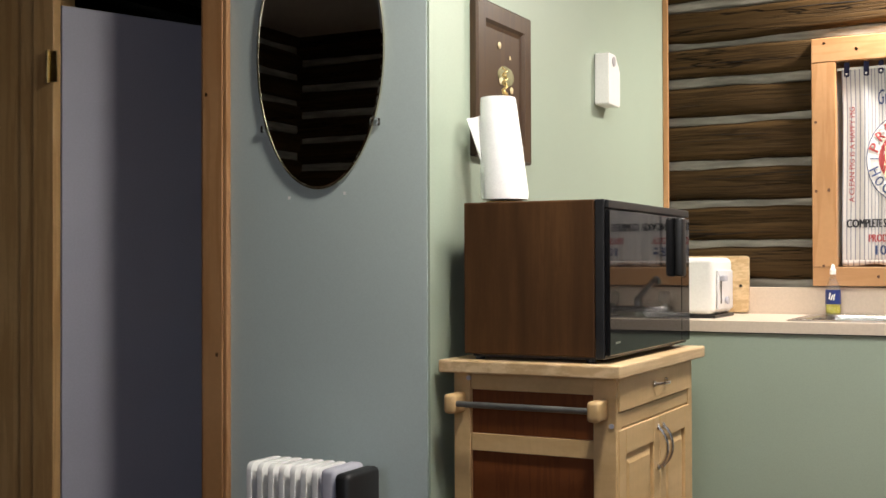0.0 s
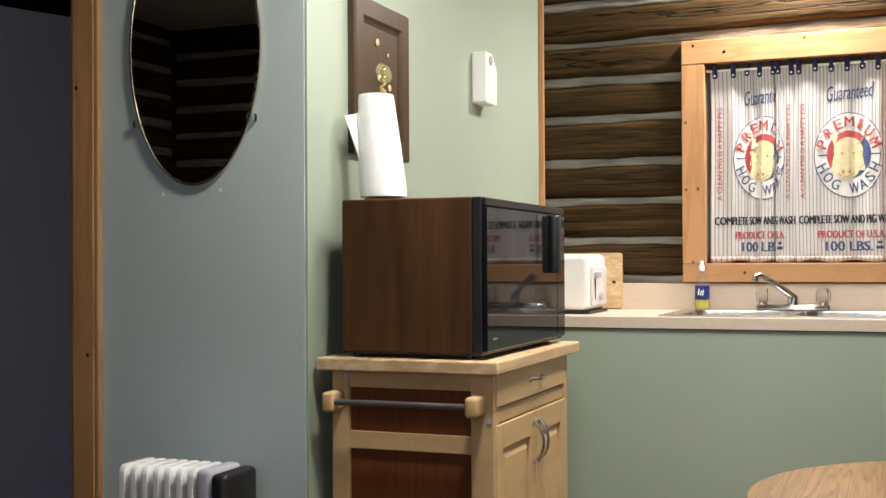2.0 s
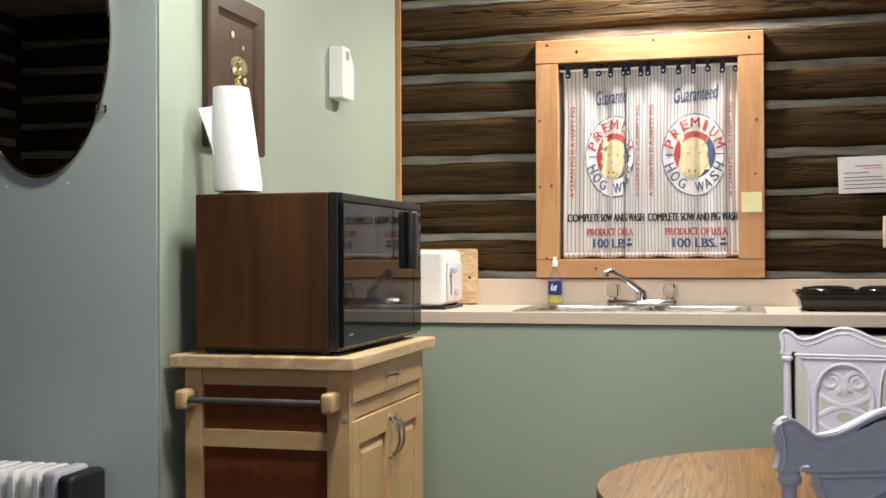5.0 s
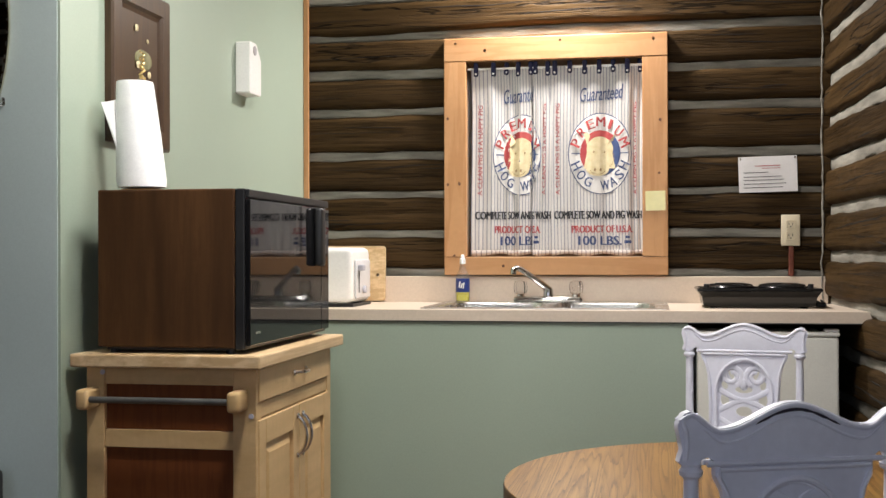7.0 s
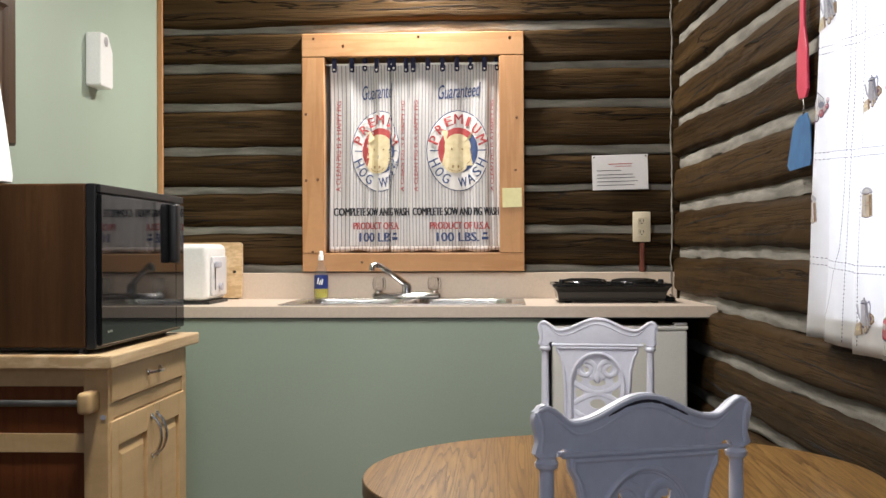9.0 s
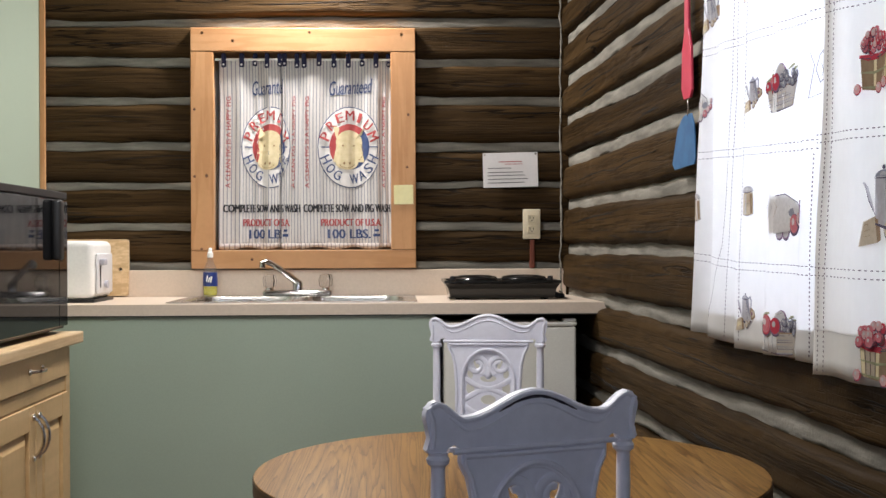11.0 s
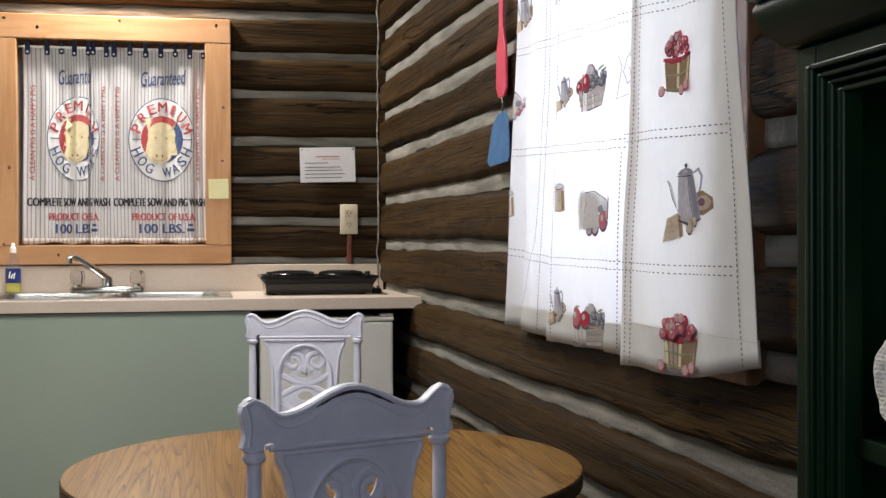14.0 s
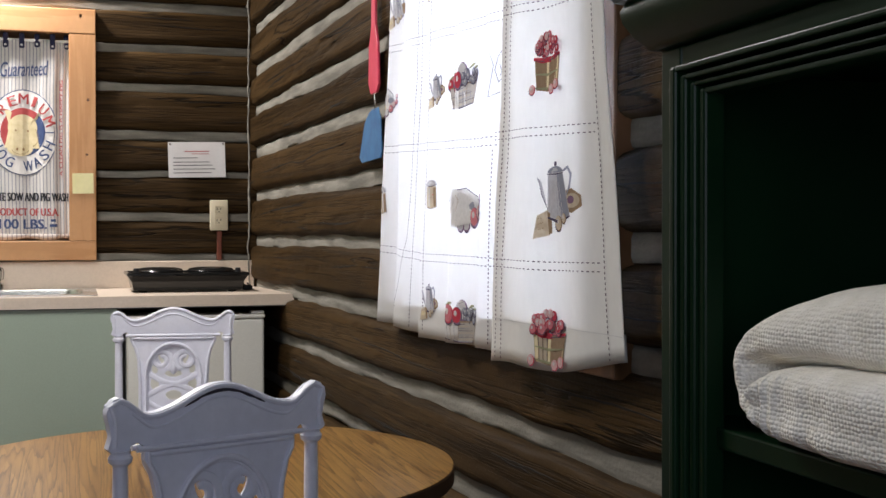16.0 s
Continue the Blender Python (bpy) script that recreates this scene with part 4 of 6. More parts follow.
# ---- back window ----
WX0, WX1, WZ0, WZ1 = -0.780, 0.073, 1.055, 1.970
IX0, IX1, IZ0, IZ1 = -0.693, -0.022, 1.125, 1.880
wy = D - 0.062
w1 = thing("window_1", pose(0, 0, 0), "window in a wide knotty pine frame", "window", kind="structure")
board("casing", WX0, wy, IZ1, WX1, wy + 0.062, WZ1, PINE_X, w1)
board("casing", WX0, wy + 0.002, WZ0, WX1, wy + 0.062, IZ0, PINE_X, w1)
board("casing", WX0, wy + 0.001, IZ0 + 0.0005, IX0, wy + 0.062, IZ1 - 0.0005, PINE, w1)
board("casing", IX1, wy + 0.001, IZ0 + 0.0005, WX1, wy + 0.062, IZ1 - 0.0005, PINE, w1)
board("jamb", IX0 - 0.02, D + 0.0005, WIN[2], IX0 - 0.002, D + 0.20, WIN[3], PINE, w1)
board("jamb", IX1 + 0.002, D + 0.0005, WIN[2], IX1 + 0.02, D + 0.20, WIN[3], PINE, w1)
board("sill", IX0 - 0.0015, D + 0.0005, WIN[2] + 0.001, IX1 + 0.0015, D + 0.20, IZ0 - 0.0015, PINE_X, w1)
board("head", IX0 - 0.0015, D + 0.0005, IZ1 + 0.0015, IX1 + 0.0015, D + 0.20, WIN[3] - 0.001, PINE_X, w1)
sx = (IX0 + IX1) / 2
for a in ((IX0, 0.175, IZ0, IX0 + 0.04, 0.20, IZ1), (IX1 - 0.04, 0.175, IZ0, IX1, 0.20, IZ1), (IX0 + 0.0405, 0.175, IZ0, IX1 - 0.0405, 0.20, IZ0 + 0.04),
          (IX0 + 0.0405, 0.175, IZ1 - 0.04, IX1 - 0.0405, 0.20, IZ1), (IX0 + 0.0405, 0.175, 1.49, IX1 - 0.0405, 0.20, 1.53)):
    part("sash", boxes((a[0], D + a[1], a[2], a[3], D + a[4], a[5])), PINE, w1)
gp = part("pane", boxes((IX0 + 0.04, D + 0.186, IZ0 + 0.04, IX1 - 0.04, D + 0.189, IZ1 - 0.04)), GLASS, w1)
gp.visible_shadow = False
blob_knot(w1, [(-0.735, wy, 1.95), (-0.62, wy, 1.92), (-0.33, wy, 1.952), (-0.765, wy, 1.66), (-0.765, wy, 1.405), (-0.72, wy, 1.408), (0.045, wy, 1.64), (0.04, wy, 1.44), (0.02, wy, 1.945), (-0.55, wy, 1.09), (-0.74, wy, 1.13)], r=0.0055)



# ---- printed cloth ----
def glyphs(body, shear=0.0):
    """The outline of a line of writing in the built-in font as points and triangles, scaled into a unit box."""
    cu = bpy.data.curves.new("writing", "FONT")
    cu.body, cu.shear, cu.resolution_u = body, shear, 3
    ob = bpy.data.objects.new("writing", cu)
    me = bpy.data.meshes.new_from_object(ob)
    co = [v.co.copy() for v in me.vertices]
    faces = [tuple(p.vertices) for p in me.polygons]
    bpy.data.objects.remove(ob)
    bpy.data.meshes.remove(me)
    xs, ys = [c.x for c in co], [c.y for c in co]
    return [((c.x - min(xs)) / (max(xs) - min(xs)) - 0.5, (c.y - min(ys)) / (max(ys) - min(ys)) - 0.5) for c in co], faces


class Print:
    """Ink laid on cloth: flat shapes in cloth coordinates, carried onto the cloth by a mapping."""

    def __init__(self, surface, lift):
        self.f, self.lift, self.v, self.fa, self.mi, self.mats = surface, lift, [], [], [], []

    def put(self, pts, faces, material, level=0):
        if material not in self.mats:
            self.mats.append(material)
        base = len(self.v)
        self.v += [self.f(u, z, self.lift * (1 + level)) for u, z in pts]
        self.fa += [tuple(base + i for i in f) for f in faces]
        self.mi += [self.mats.index(material)] * len(faces)

    def text(self, body, cu, cz, w, h, material, turn=0.0, bold=0.0, shear=0.0, level=1):
        pts, faces = glyphs(body, shear)
        c, s = math.cos(radians(turn)), math.sin(radians(turn))
        for dx in ([0.0] if not bold else [-bold, 0.0, bold]):
            self.put([(cu + (x * w + dx) * c - y * h * s, cz + (x * w + dx) * s + y * h * c) for x, y in pts], faces, material, level)
            level += 0.15

    def arc_text(self, body, cu, cz, ru, rz, a0, a1, w, h, material, inward=False, bold=0.0):
        n = len(body)
        for i, ch in enumerate(body):
            if ch == " ":
                continue
            a = radians(a0 + (a1 - a0) * i / (n - 1))
            k = 0.45 if ch == "I" else 1.25 if ch in "MW" else 1.0
            tilt = math.degrees(math.atan2(rz * math.sin(a), ru * math.cos(a))) + (90 if inward else -90)
            self.text(ch, cu + ru * math.cos(a), cz + rz * math.sin(a), w * k, h, material, tilt, bold, level=4)

    def oval(self, cu, cz, ru, rz, material, level=0, a0=0, a1=360, n=40, inner=0.0):
        steps = 2 if ru < 0.03 else 10
        rings = [inner + (1 - inner) * i / steps for i in range(steps + 1)]
        pts = [(cu + ru * k * math.cos(radians(a0 + (a1 - a0) * i / n)), cz + rz * k * math.sin(radians(a0 + (a1 - a0) * i / n))) for k in rings for i in range(n + 1)]
        m = n + 1
        self.put(pts, [(r * m + i, r * m + i + 1, (r + 1) * m + i + 1, (r + 1) * m + i) for r in range(steps) for i in range(n)], material, level)

    def quad(self, u0, z0, u1, z1, material, level=0, taper=0.0, n=10):
        pts = [(u0 + (u1 - u0) * i / n + taper * (1 - j) * (1 - 2 * i / n), z0 + (z1 - z0) * j / 2) for j in (0, 1, 2) for i in range(n + 1)]
        m = n + 1
        self.put(pts, [(j * m + i, j * m + i + 1, (j + 1) * m + i + 1, (j + 1) * m + i) for j in (0, 1) for i in range(n)], material, level)

    def done(self, name, parent, label=""):
        me = bpy.data.meshes.new(name)
        me.from_pydata(self.v, [], self.fa)
        for m in self.mats:
            me.materials.append(m)
        for p, i in zip(me.polygons, self.mi):
            p.material_index = i
        ob = new(name, me)
        ob.parent = parent
        if label:
            tagged(ob, label)
        return ob


def cloth_sheet(name, surface, u0, u1, z0, z1, nu, nz, material, parent, label="", hem=None):
    me = bpy.data.meshes.new(name)
    us = [u0 + (u1 - u0) * i / nu for i in range(nu + 1)]
    zs = [q / nz for q in range(nz + 1)]
    lo = hem or (lambda u: z0)
    flat = [(u, lo(u) + (z1 - lo(u)) * q) for q in zs for u in us]
    m = nu + 1
    faces = [(j * m + i, j * m + i + 1, (j + 1) * m + i + 1, (j + 1) * m + i) for j in range(nz) for i in range(nu)]
    me.from_pydata([surface(u, z, 0) for u, z in flat], [], faces)
    uv = me.uv_layers.new(name="uv")
    for l in me.loops:
        uv.data[l.index].uv = flat[l.vertex_index]
    me.shade_smooth()
    me.materials.append(material)
    ob = new(name, me)
    ob.parent = parent
    s = ob.modifiers.new("thickness", "SOLIDIFY")
    s.thickness, s.offset = 0.0006, -1
    if label:
        tagged(ob, label)
    return ob


# sack curtains: cloth coordinates in 1.09 mm steps from the panel's upper left
K = 0.00109
TAN_INK = mat("brown print", (0.28, 0.17, 0.08), (0.34, 0.22, 0.11), (40, 40, 40), 0.85, 0.05)
CURT_Y = D - 0.030


def sack_panel(steps, seed, deep):
    us, xs = [p[0] for p in steps], [p[1] for p in steps]
    root = thing("sack_curtain", pose(IX0 - 77 * K, CURT_Y, IZ1 + 126 * K), "striped feed-sack cafe curtain with red and blue print and navy tabs", "curtain", "sack curtains")

    def surface(u, z, lift):
        u = u / K
        x = float(np.interp(u, us, xs))
        i = min(max(np.searchsorted(us, u) - 1, 0), len(us) - 2)
        du, dx = us[i + 1] - us[i], xs[i + 1] - xs[i]
        q = (u - us[i]) / du
        fold = math.sqrt(max(du * du - dx * dx, 0)) / 2 * math.sin(math.pi * min(max(q, 0), 1)) * K * deep
        fall = min(1.0, max(0.0, (-z / K - 150) / 150))
        y = fold + 0.0042 * math.sin(u * 0.06 + seed) * (0.6 + 0.6 * fall) + 0.0011 * math.sin(u * 0.19 + seed * 2) + 0.002 * math.sin(z * 9 + u * 0.03)
        x += 3.0 * math.sin(-z * 5.0 + seed) * fall
        return (x * K, y - lift, z)

    hem = lambda u: -(812 + 4 * math.sin(u / K * 0.05 + seed)) * K
    cloth_sheet("panel", surface, 0, us[-1] * K, 0, -148 * K, 150, 30, SACK, root, hem=hem)
    cloth_sheet("hem_band", lambda u, z, l: surface(u, z, l + 0.001), 0, us[-1] * K, 0, -795 * K, 150, 2, WHITE_CLOTH_BAND, root, hem=hem)
    p = Print(surface, 0.0008)
    c, ez = 170 * K, -458 * K
    p.oval(c, ez, 110 * K, 143 * K, BLUE_INK, 0)
    p.oval(c, ez, 107 * K, 140 * K, WHITE_CLOTH, 1)
    p.oval(c, ez + 2 * K, 70 * K, 80 * K, RED_INK, 2, 45, 225)
    p.oval(c, ez + 2 * K, 70 * K, 80 * K, BLUE_INK, 2, 225, 405)
    p.oval(c - 2 * K, ez + 16 * K, 46 * K, 44 * K, CREAM_INK, 3)
    p.quad(c - 52 * K, ez - 52 * K, c + 46 * K, ez + 8 * K, CREAM_INK, 3.1, -6 * K)
    p.oval(c - 10 * K, ez - 52 * K, 40 * K, 27 * K, CREAM_INK, 3.2)
    for x0, x1, x2 in ((-46, -58, -22), (20, 54, 44)):
        p.put([(c + x0 * K, ez + 28 * K), (c + x1 * K, ez + 74 * K), (c + (x1 + x2) / 2 * K, ez + 70 * K), (c + x2 * K, ez + 46 * K)], [(0, 1, 2, 3)], CREAM_INK, 3.4)
    p.oval(c - 10 * K, ez - 56 * K, 27 * K, 17 * K, TAN_INK, 3.6, 190, 350, inner=0.92)
    for du in (-20, 0):
        p.oval(c + du * K, ez - 56 * K, 3.4 * K, 5 * K, TAN_INK, 4)
    for du in (-24, 14):
        p.oval(c + du * K, ez + 6 * K, 3 * K, 3.6 * K, TAN_INK, 4)
    p.oval(c + 22 * K, ez - 14 * K, 26 * K, 34 * K, TAN_INK, 3.7, -70, 50, inner=0.95)
    p.arc_text("PREMIUM", c, ez, 88 * K, 112 * K, 160, 20, 24 * K, 34 * K, RED_INK, bold=0.0012)
    p.arc_text("HOG WASH", c, ez, 88 * K, 112 * K, 202, 338, 24 * K, 34 * K, BLUE_INK, inward=True, bold=0.0007)
    for s in (-1, 1):
        p.quad(c + s * 84 * K - 14 * K, ez - 1 * K, c + s * 84 * K + 14 * K, ez + 3 * K, BLUE_INK, 3)
    p.done("emblem", root, "round red, navy and buff emblem")

    def lettering(*a, **k):
        q = Print(surface, 0.0008)
        q.text(*a, **k)
        q.done("lettering", root)

    lettering("Guaranteed", c + 4 * K, -246 * K, 152 * K, 50 * K, BLUE_INK, 4, 0.0004, 0.35)
    lettering("COMPLETE SOW AND PIG WASH", c - 5 * K, -672 * K, 304 * K, 28 * K, BLACK_INK, 0, 0.0015)
    lettering("PRODUCT OF U.S.A.", c + 5 * K, -722 * K, 210 * K, 25 * K, RED_INK, 0, 0.0013)
    lettering("100 LBS.", c - 4 * K, -762 * K, 148 * K, 32 * K, BLUE_INK, 0, 0.0016)
    p = Print(surface, 0.0008)
    p.quad(c + 80 * K, -772 * K, c + 104 * K, -762 * K, BLUE_INK, 1)
    p.quad(c + 84 * K, -754 * K, c + 100 * K, -746 * K, BLUE_INK, 1)
    for u in (25, 292):
        lettering("A CLEAN PIG IS A HAPPY PIG", u * K, -440 * K, 320 * K, 13 * K, RED_INK, 90, 0.0003)
    p.done("small_mark", root)
    for i in range(7):
        u = (14 + i * (us[-1] - 28) / 6) * K
        x, y, z = surface(u, -150 * K, 0)
        low = -0.192 - 0.004 * math.sin(i * 2.3 + seed)
        bm = boxes((x - 0.0095, y - 0.007, low, x + 0.0095, y + 0.009, -0.138), bevel=0.0065, seg=3)
        t = part("tab", bm, NAVY, root, "navy cloth tab", smooth=True)
        part("button", lathe([(0.0045, -0.0005), (0.0035, -0.002)], 10, (x, y - 0.0082, low + 0.010), "y"), WHITE_PLASTIC, t)
    return root


WHITE_CLOTH_BAND = cloth("hem cloth", (0.0155, (0.26, 0.22, 0.22)), 0.1, (0.56, 0.50, 0.46))
sack_panel([(0, 92), (25, 122), (60, 169), (120, 226), (165, 264), (205, 303), (246, 312), (262, 324), (292, 350), (320, 378)], 0.4, 0.8)
sack_panel([(0, 374), (60, 438), (150, 532), (230, 610), (272, 652), (300, 676), (325, 697)], 2.1, 0.7)
rod = thing("curtain_rod", pose(0, 0, 0), "thin white curtain rod inside the window frame", "curtain rod")
part("rod", tube([(IX0 + 0.001, CURT_Y + 0.003, IZ1 - 0.026), (IX1 - 0.001, CURT_Y + 0.003, IZ1 - 0.026)], 0.005, 10), WHITE_PLASTIC, rod)

# ---- paper, outlet and conduit on the back wall ----
FY = D - 0.040
sg = thing("notice_sheet", pose(0.4375, FY, 1.43, 0, -1.5, 0), "white printed notice sheet pinned on the logs", "notice")
bm = bmesh.new()
ring_skin(bm, [[(x, y + 0.004 * math.sin(x * 20), z) for x, z in ((-0.106, -0.066), (0.106, -0.066), (0.106, 0.067), (-0.106, 0.067))] for y in (-0.0006, 0.0)])
part("sheet", bm, PAPER, sg)
def notice_line(u0, z, u1, h, material):
    p = Print(lambda u, z, l: (u, -0.006 - l, z), 0.0003)
    p.quad(u0, z, u1, z + h, material)
    p.done("printed_line", sg)


notice_line(-0.045, 0.030, 0.045, 0.003, RED_INK)
notice_line(-0.02, 0.021, 0.045, 0.002, RED_INK)
for z, w in ((0.006, 0.05), (-0.010, 0.075), (-0.022, 0.08), (-0.036, 0.085), (-0.050, 0.078)):
    notice_line(-0.088, z, -0.088 + 1.8 * w, 0.0024, BLACK_INK)
for x in (-0.098, 0.098):
    part("pin", lathe([(0.004, -0.007), (0.003, -0.010)], 10, (x, 0, 0.059), "y"), DULL_METAL, sg)

ou = thing("wall_outlet", pose(0.518, FY, 1.2215), "ivory double outlet on the log wall", "outlet")
part("cover_plate", boxes((-0.034, -0.006, -0.0575, 0.034, 0.0, 0.0575), bevel=0.004, seg=3), IVORY, ou, smooth=True)
part("box", boxes((-0.030, 0.0005, -0.05, 0.030, 0.05, 0.05)), IVORY, ou)
for z in (-0.021, 0.021):
    s = part("socket", boxes((-0.016, -0.009, z - 0.014, 0.016, -0.0062, z + 0.014), bevel=0.004), IVORY, ou)
    for x in (-0.0065, 0.0065):
        part("slot", boxes((x - 0.0012, -0.0095, z - 0.002, x + 0.0012, -0.0091, z + 0.007)), BLACK_PLASTIC, s)
    part("slot", lathe([(0.0025, -0.0091), (0.0025, -0.0095)], 10, (0, 0, z - 0.008), "y"), BLACK_PLASTIC, s)
cd = part("conduit", boxes((0.512, FY + 0.002, 1.051, 0.530, D, 1.1635), bevel=0.004), RUST)
tagged(cd, "red-brown cable cover below the outlet", "conduit")
nt_ = part("sticky_note", boxes((-0.037, -0.0012, -0.037, 0.037, 0.0, 0.037)), NOTE_YELLOW)
nt_.matrix_world = pose(0.026, wy - 0.0005, 1.335, 0, -1, 0)
tagged(nt_, "yellow sticky note on the window frame", "note")

# ---- table ----
TC, TR, TZ = (0.20, 2.10), 0.458, 0.740
tb = thing("round_table", pose(*TC, 0), "round oak laminate table with dark edge", "table")
part("tabletop", lathe([(0.3, TZ - 0.030), (TR - 0.006, TZ - 0.030), (TR - 0.003, TZ - 0.027), (TR - 0.003, TZ - 0.004), (TR - 0.006, TZ - 0.001), (0.05, TZ - 0.001)], 96), DARK_EDGE, tb, "dark edge band", smooth=True)
top = lathe([(TR - 0.004, TZ - 0.001), (TR - 0.005, TZ), (0.001, TZ)], 96)
part("top_surface", top, OAK, tb, "oak grained laminate")
part("pedestal", lathe([(0.05, 0.06), (0.06, 0.10), (0.04, 0.2), (0.065, 0.35), (0.045, 0.5), (0.06, 0.66), (0.12, 0.7095)], 24), DARK_EDGE, tb, smooth=True)
for a in range(4):
    bm = tube([(0.03, 0, 0.16), (0.16, 0, 0.12), (0.28, 0, 0.04), (0.34, 0, 0.02)], [0.032, 0.03, 0.025, 0.02], 8)
    bmesh.ops.rotate(bm, verts=bm.verts, cent=(0, 0, 0), matrix=Matrix.Rotation(radians(45 + 90 * a), 3, "Z"))
    part("leg", bm, DARK_EDGE, tb, smooth=True)


# ---- chairs ----
WEAR = mat("chipped dark edge", (0.02, 0.016, 0.03), (0.05, 0.04, 0.05), (60, 60, 60), 0.6, 0.1)


def dining_chair(m, label):
    """A carved painted chair; local x across, +y towards its seat; the back stands at y = 0."""
    ch = thing("dining_chair", m, label, "chair", "painted dining chairs")
    H, W = 0.942, 0.171
    top = []
    n = 40
    for i in range(n + 1):
        q = -1 + 2 * i / n
        a = abs(q)
        z = H - 0.033 * (math.sin(math.pi * a / 1.30) ** 2) if a < 0.65 else H - 0.033 + 0.024 * math.sin((a - 0.65) / 0.27 * math.pi / 2) ** 2 if a < 0.92 else H - 0.009 - 0.9 * (a - 0.92) ** 1.6
        top.append((q * W, z))
    side = [(W + 0.0005, H - 0.032), (W - 0.003, H - 0.045), (W - 0.006, H - 0.060), (W - 0.001, H - 0.075), (W - 0.006, H - 0.080)]
    low = [(W - 0.030, H - 0.080), (W - 0.034, H - 0.073), (W - 0.044, H - 0.070), (W - 0.052, H - 0.075), (W - 0.058, H - 0.083)]
    outline = top + side + low + [(-x, z) for x, z in (side + low)[::-1]]
    bm = plate(outline, [], -0.0065, 0.0085, bevel=0.0055)
    part("crest_rail", bm, CHAIR_PAINT, ch, smooth=True, angle=50)
    ear = [(W - 0.010, H - 0.074), (W - 0.012, H - 0.055), (W - 0.011, H - 0.036), (W - 0.005, H - 0.020)]
    line = [(-x, z) for x, z in ear] + [(x * 0.985, z - 0.0050) for x, z in top[1:-1]] + ear[::-1]
    for s in (-1, 1):
        part("crest_bead", tube([(x, s * 0.0068 + 0.001, z) for x, z in line], 0.0042, 8), CHAIR_PAINT, ch, smooth=True)
        low_line = [(x * 0.93, z - 0.019) for x, z in top[3:-3]]
        part("inner_bead", tube([(x, s * 0.0074 + 0.001, z) for x, z in low_line], 0.0022, 6), CHAIR_PAINT, ch, smooth=True)
    wear = [(x * 0.985, -0.0070, z - 0.0105) for x, z in top[13:29]]
    part("worn_edge", tube(wear, [0.0004, 0.0014, 0.0022, 0.0012, 0.002, 0.0026, 0.0024, 0.0026, 0.0018, 0.0024, 0.0012, 0.002, 0.0024, 0.001, 0.0016, 0.0004], 6, flat=0.9), WEAR, ch, "chipped dark edge")
    for k in (-1, 1):
        x = k * (W - 0.021)
        prof = [(0.011, 0.40), (0.0125, 0.47), (0.012, 0.55), (0.0105, H - 0.130), (0.010, H - 0.100), (0.0105, H - 0.098), (0.0155, H - 0.094), (0.0165, H - 0.088), (0.0130, H - 0.083), (0.0145, H - 0.079)]
        part("back_post", lathe(prof, 16, (x, 0.001, 0)), CHAIR_PAINT, ch, smooth=True)
    # splat with an arched opening
    zt, zb = H - 0.083, 0.50
    hw = 0.118
    right = [(hw, zt), (hw, zt - 0.012), (hw - 0.010, zt - 0.030), (hw - 0.018, zt - 0.065), (hw - 0.022, zt - 0.13), (hw - 0.020, zb)]
    outer = right + [(-x, z) for x, z in right[::-1]]
    cz, r = zt - 0.110, 0.068
    hole = arc(0, cz, r, 0.083, 0, 180, 24) + [(-r, 0.56), (r, 0.56)]
    part("splat", plate(outer, [hole], -0.006, 0.008, bevel=0.002), CHAIR_PAINT, ch)
    for s in (-1, 1):
        y = 0.001 + s * 0.0085
        part("arch_bead", tube([(x, y, z) for x, z in [(r + 0.008, 0.56)] + arc(0, cz, r + 0.008, 0.091, 0, 180, 28) + [(-r - 0.008, 0.56)]], 0.0045, 8), CHAIR_PAINT, ch, smooth=True)
        part("splat_bead", tube([(x, y, z) for x, z in ([(k[0] - 0.006, k[1] - 0.004) for k in right[::-1]] + [(-k[0] + 0.006, k[1] - 0.004) for k in right])], 0.0038, 8), CHAIR_PAINT, ch, smooth=True)
        part("top_bead", tube([(-hw - 0.012, y, zt + 0.004), (hw + 0.012, y, zt + 0.004)], 0.0040, 8), CHAIR_PAINT, ch, smooth=True)
    ov = lambda x, z, a, b, t: [(x + a * math.cos(q) * math.cos(t) - b * math.sin(q) * math.sin(t), z + a * math.cos(q) * math.sin(t) + b * math.sin(q) * math.cos(t)) for q in [2 * math.pi * i / 14 for i in range(14)]]
    pierced = []
    for k in (-1, 1):
        pierced += [ov(k * 0.030, cz + 0.046, 0.009, 0.020, -k * 0.5), ov(k * 0.052, cz + 0.018, 0.008, 0.012, -k * 0.3), ov(k * 0.052, cz - 0.022, 0.012, 0.018, 0), ov(k * 0.050, cz - 0.118, 0.011, 0.016, 0)]
    pierced += [ov(0, cz + 0.006, 0.024, 0.010, 0), ov(0, cz - 0.055, 0.022, 0.014, 0)]
    part("arch_panel", plate(hole, pierced, -0.0012, 0.0028), CHAIR_PAINT, ch)
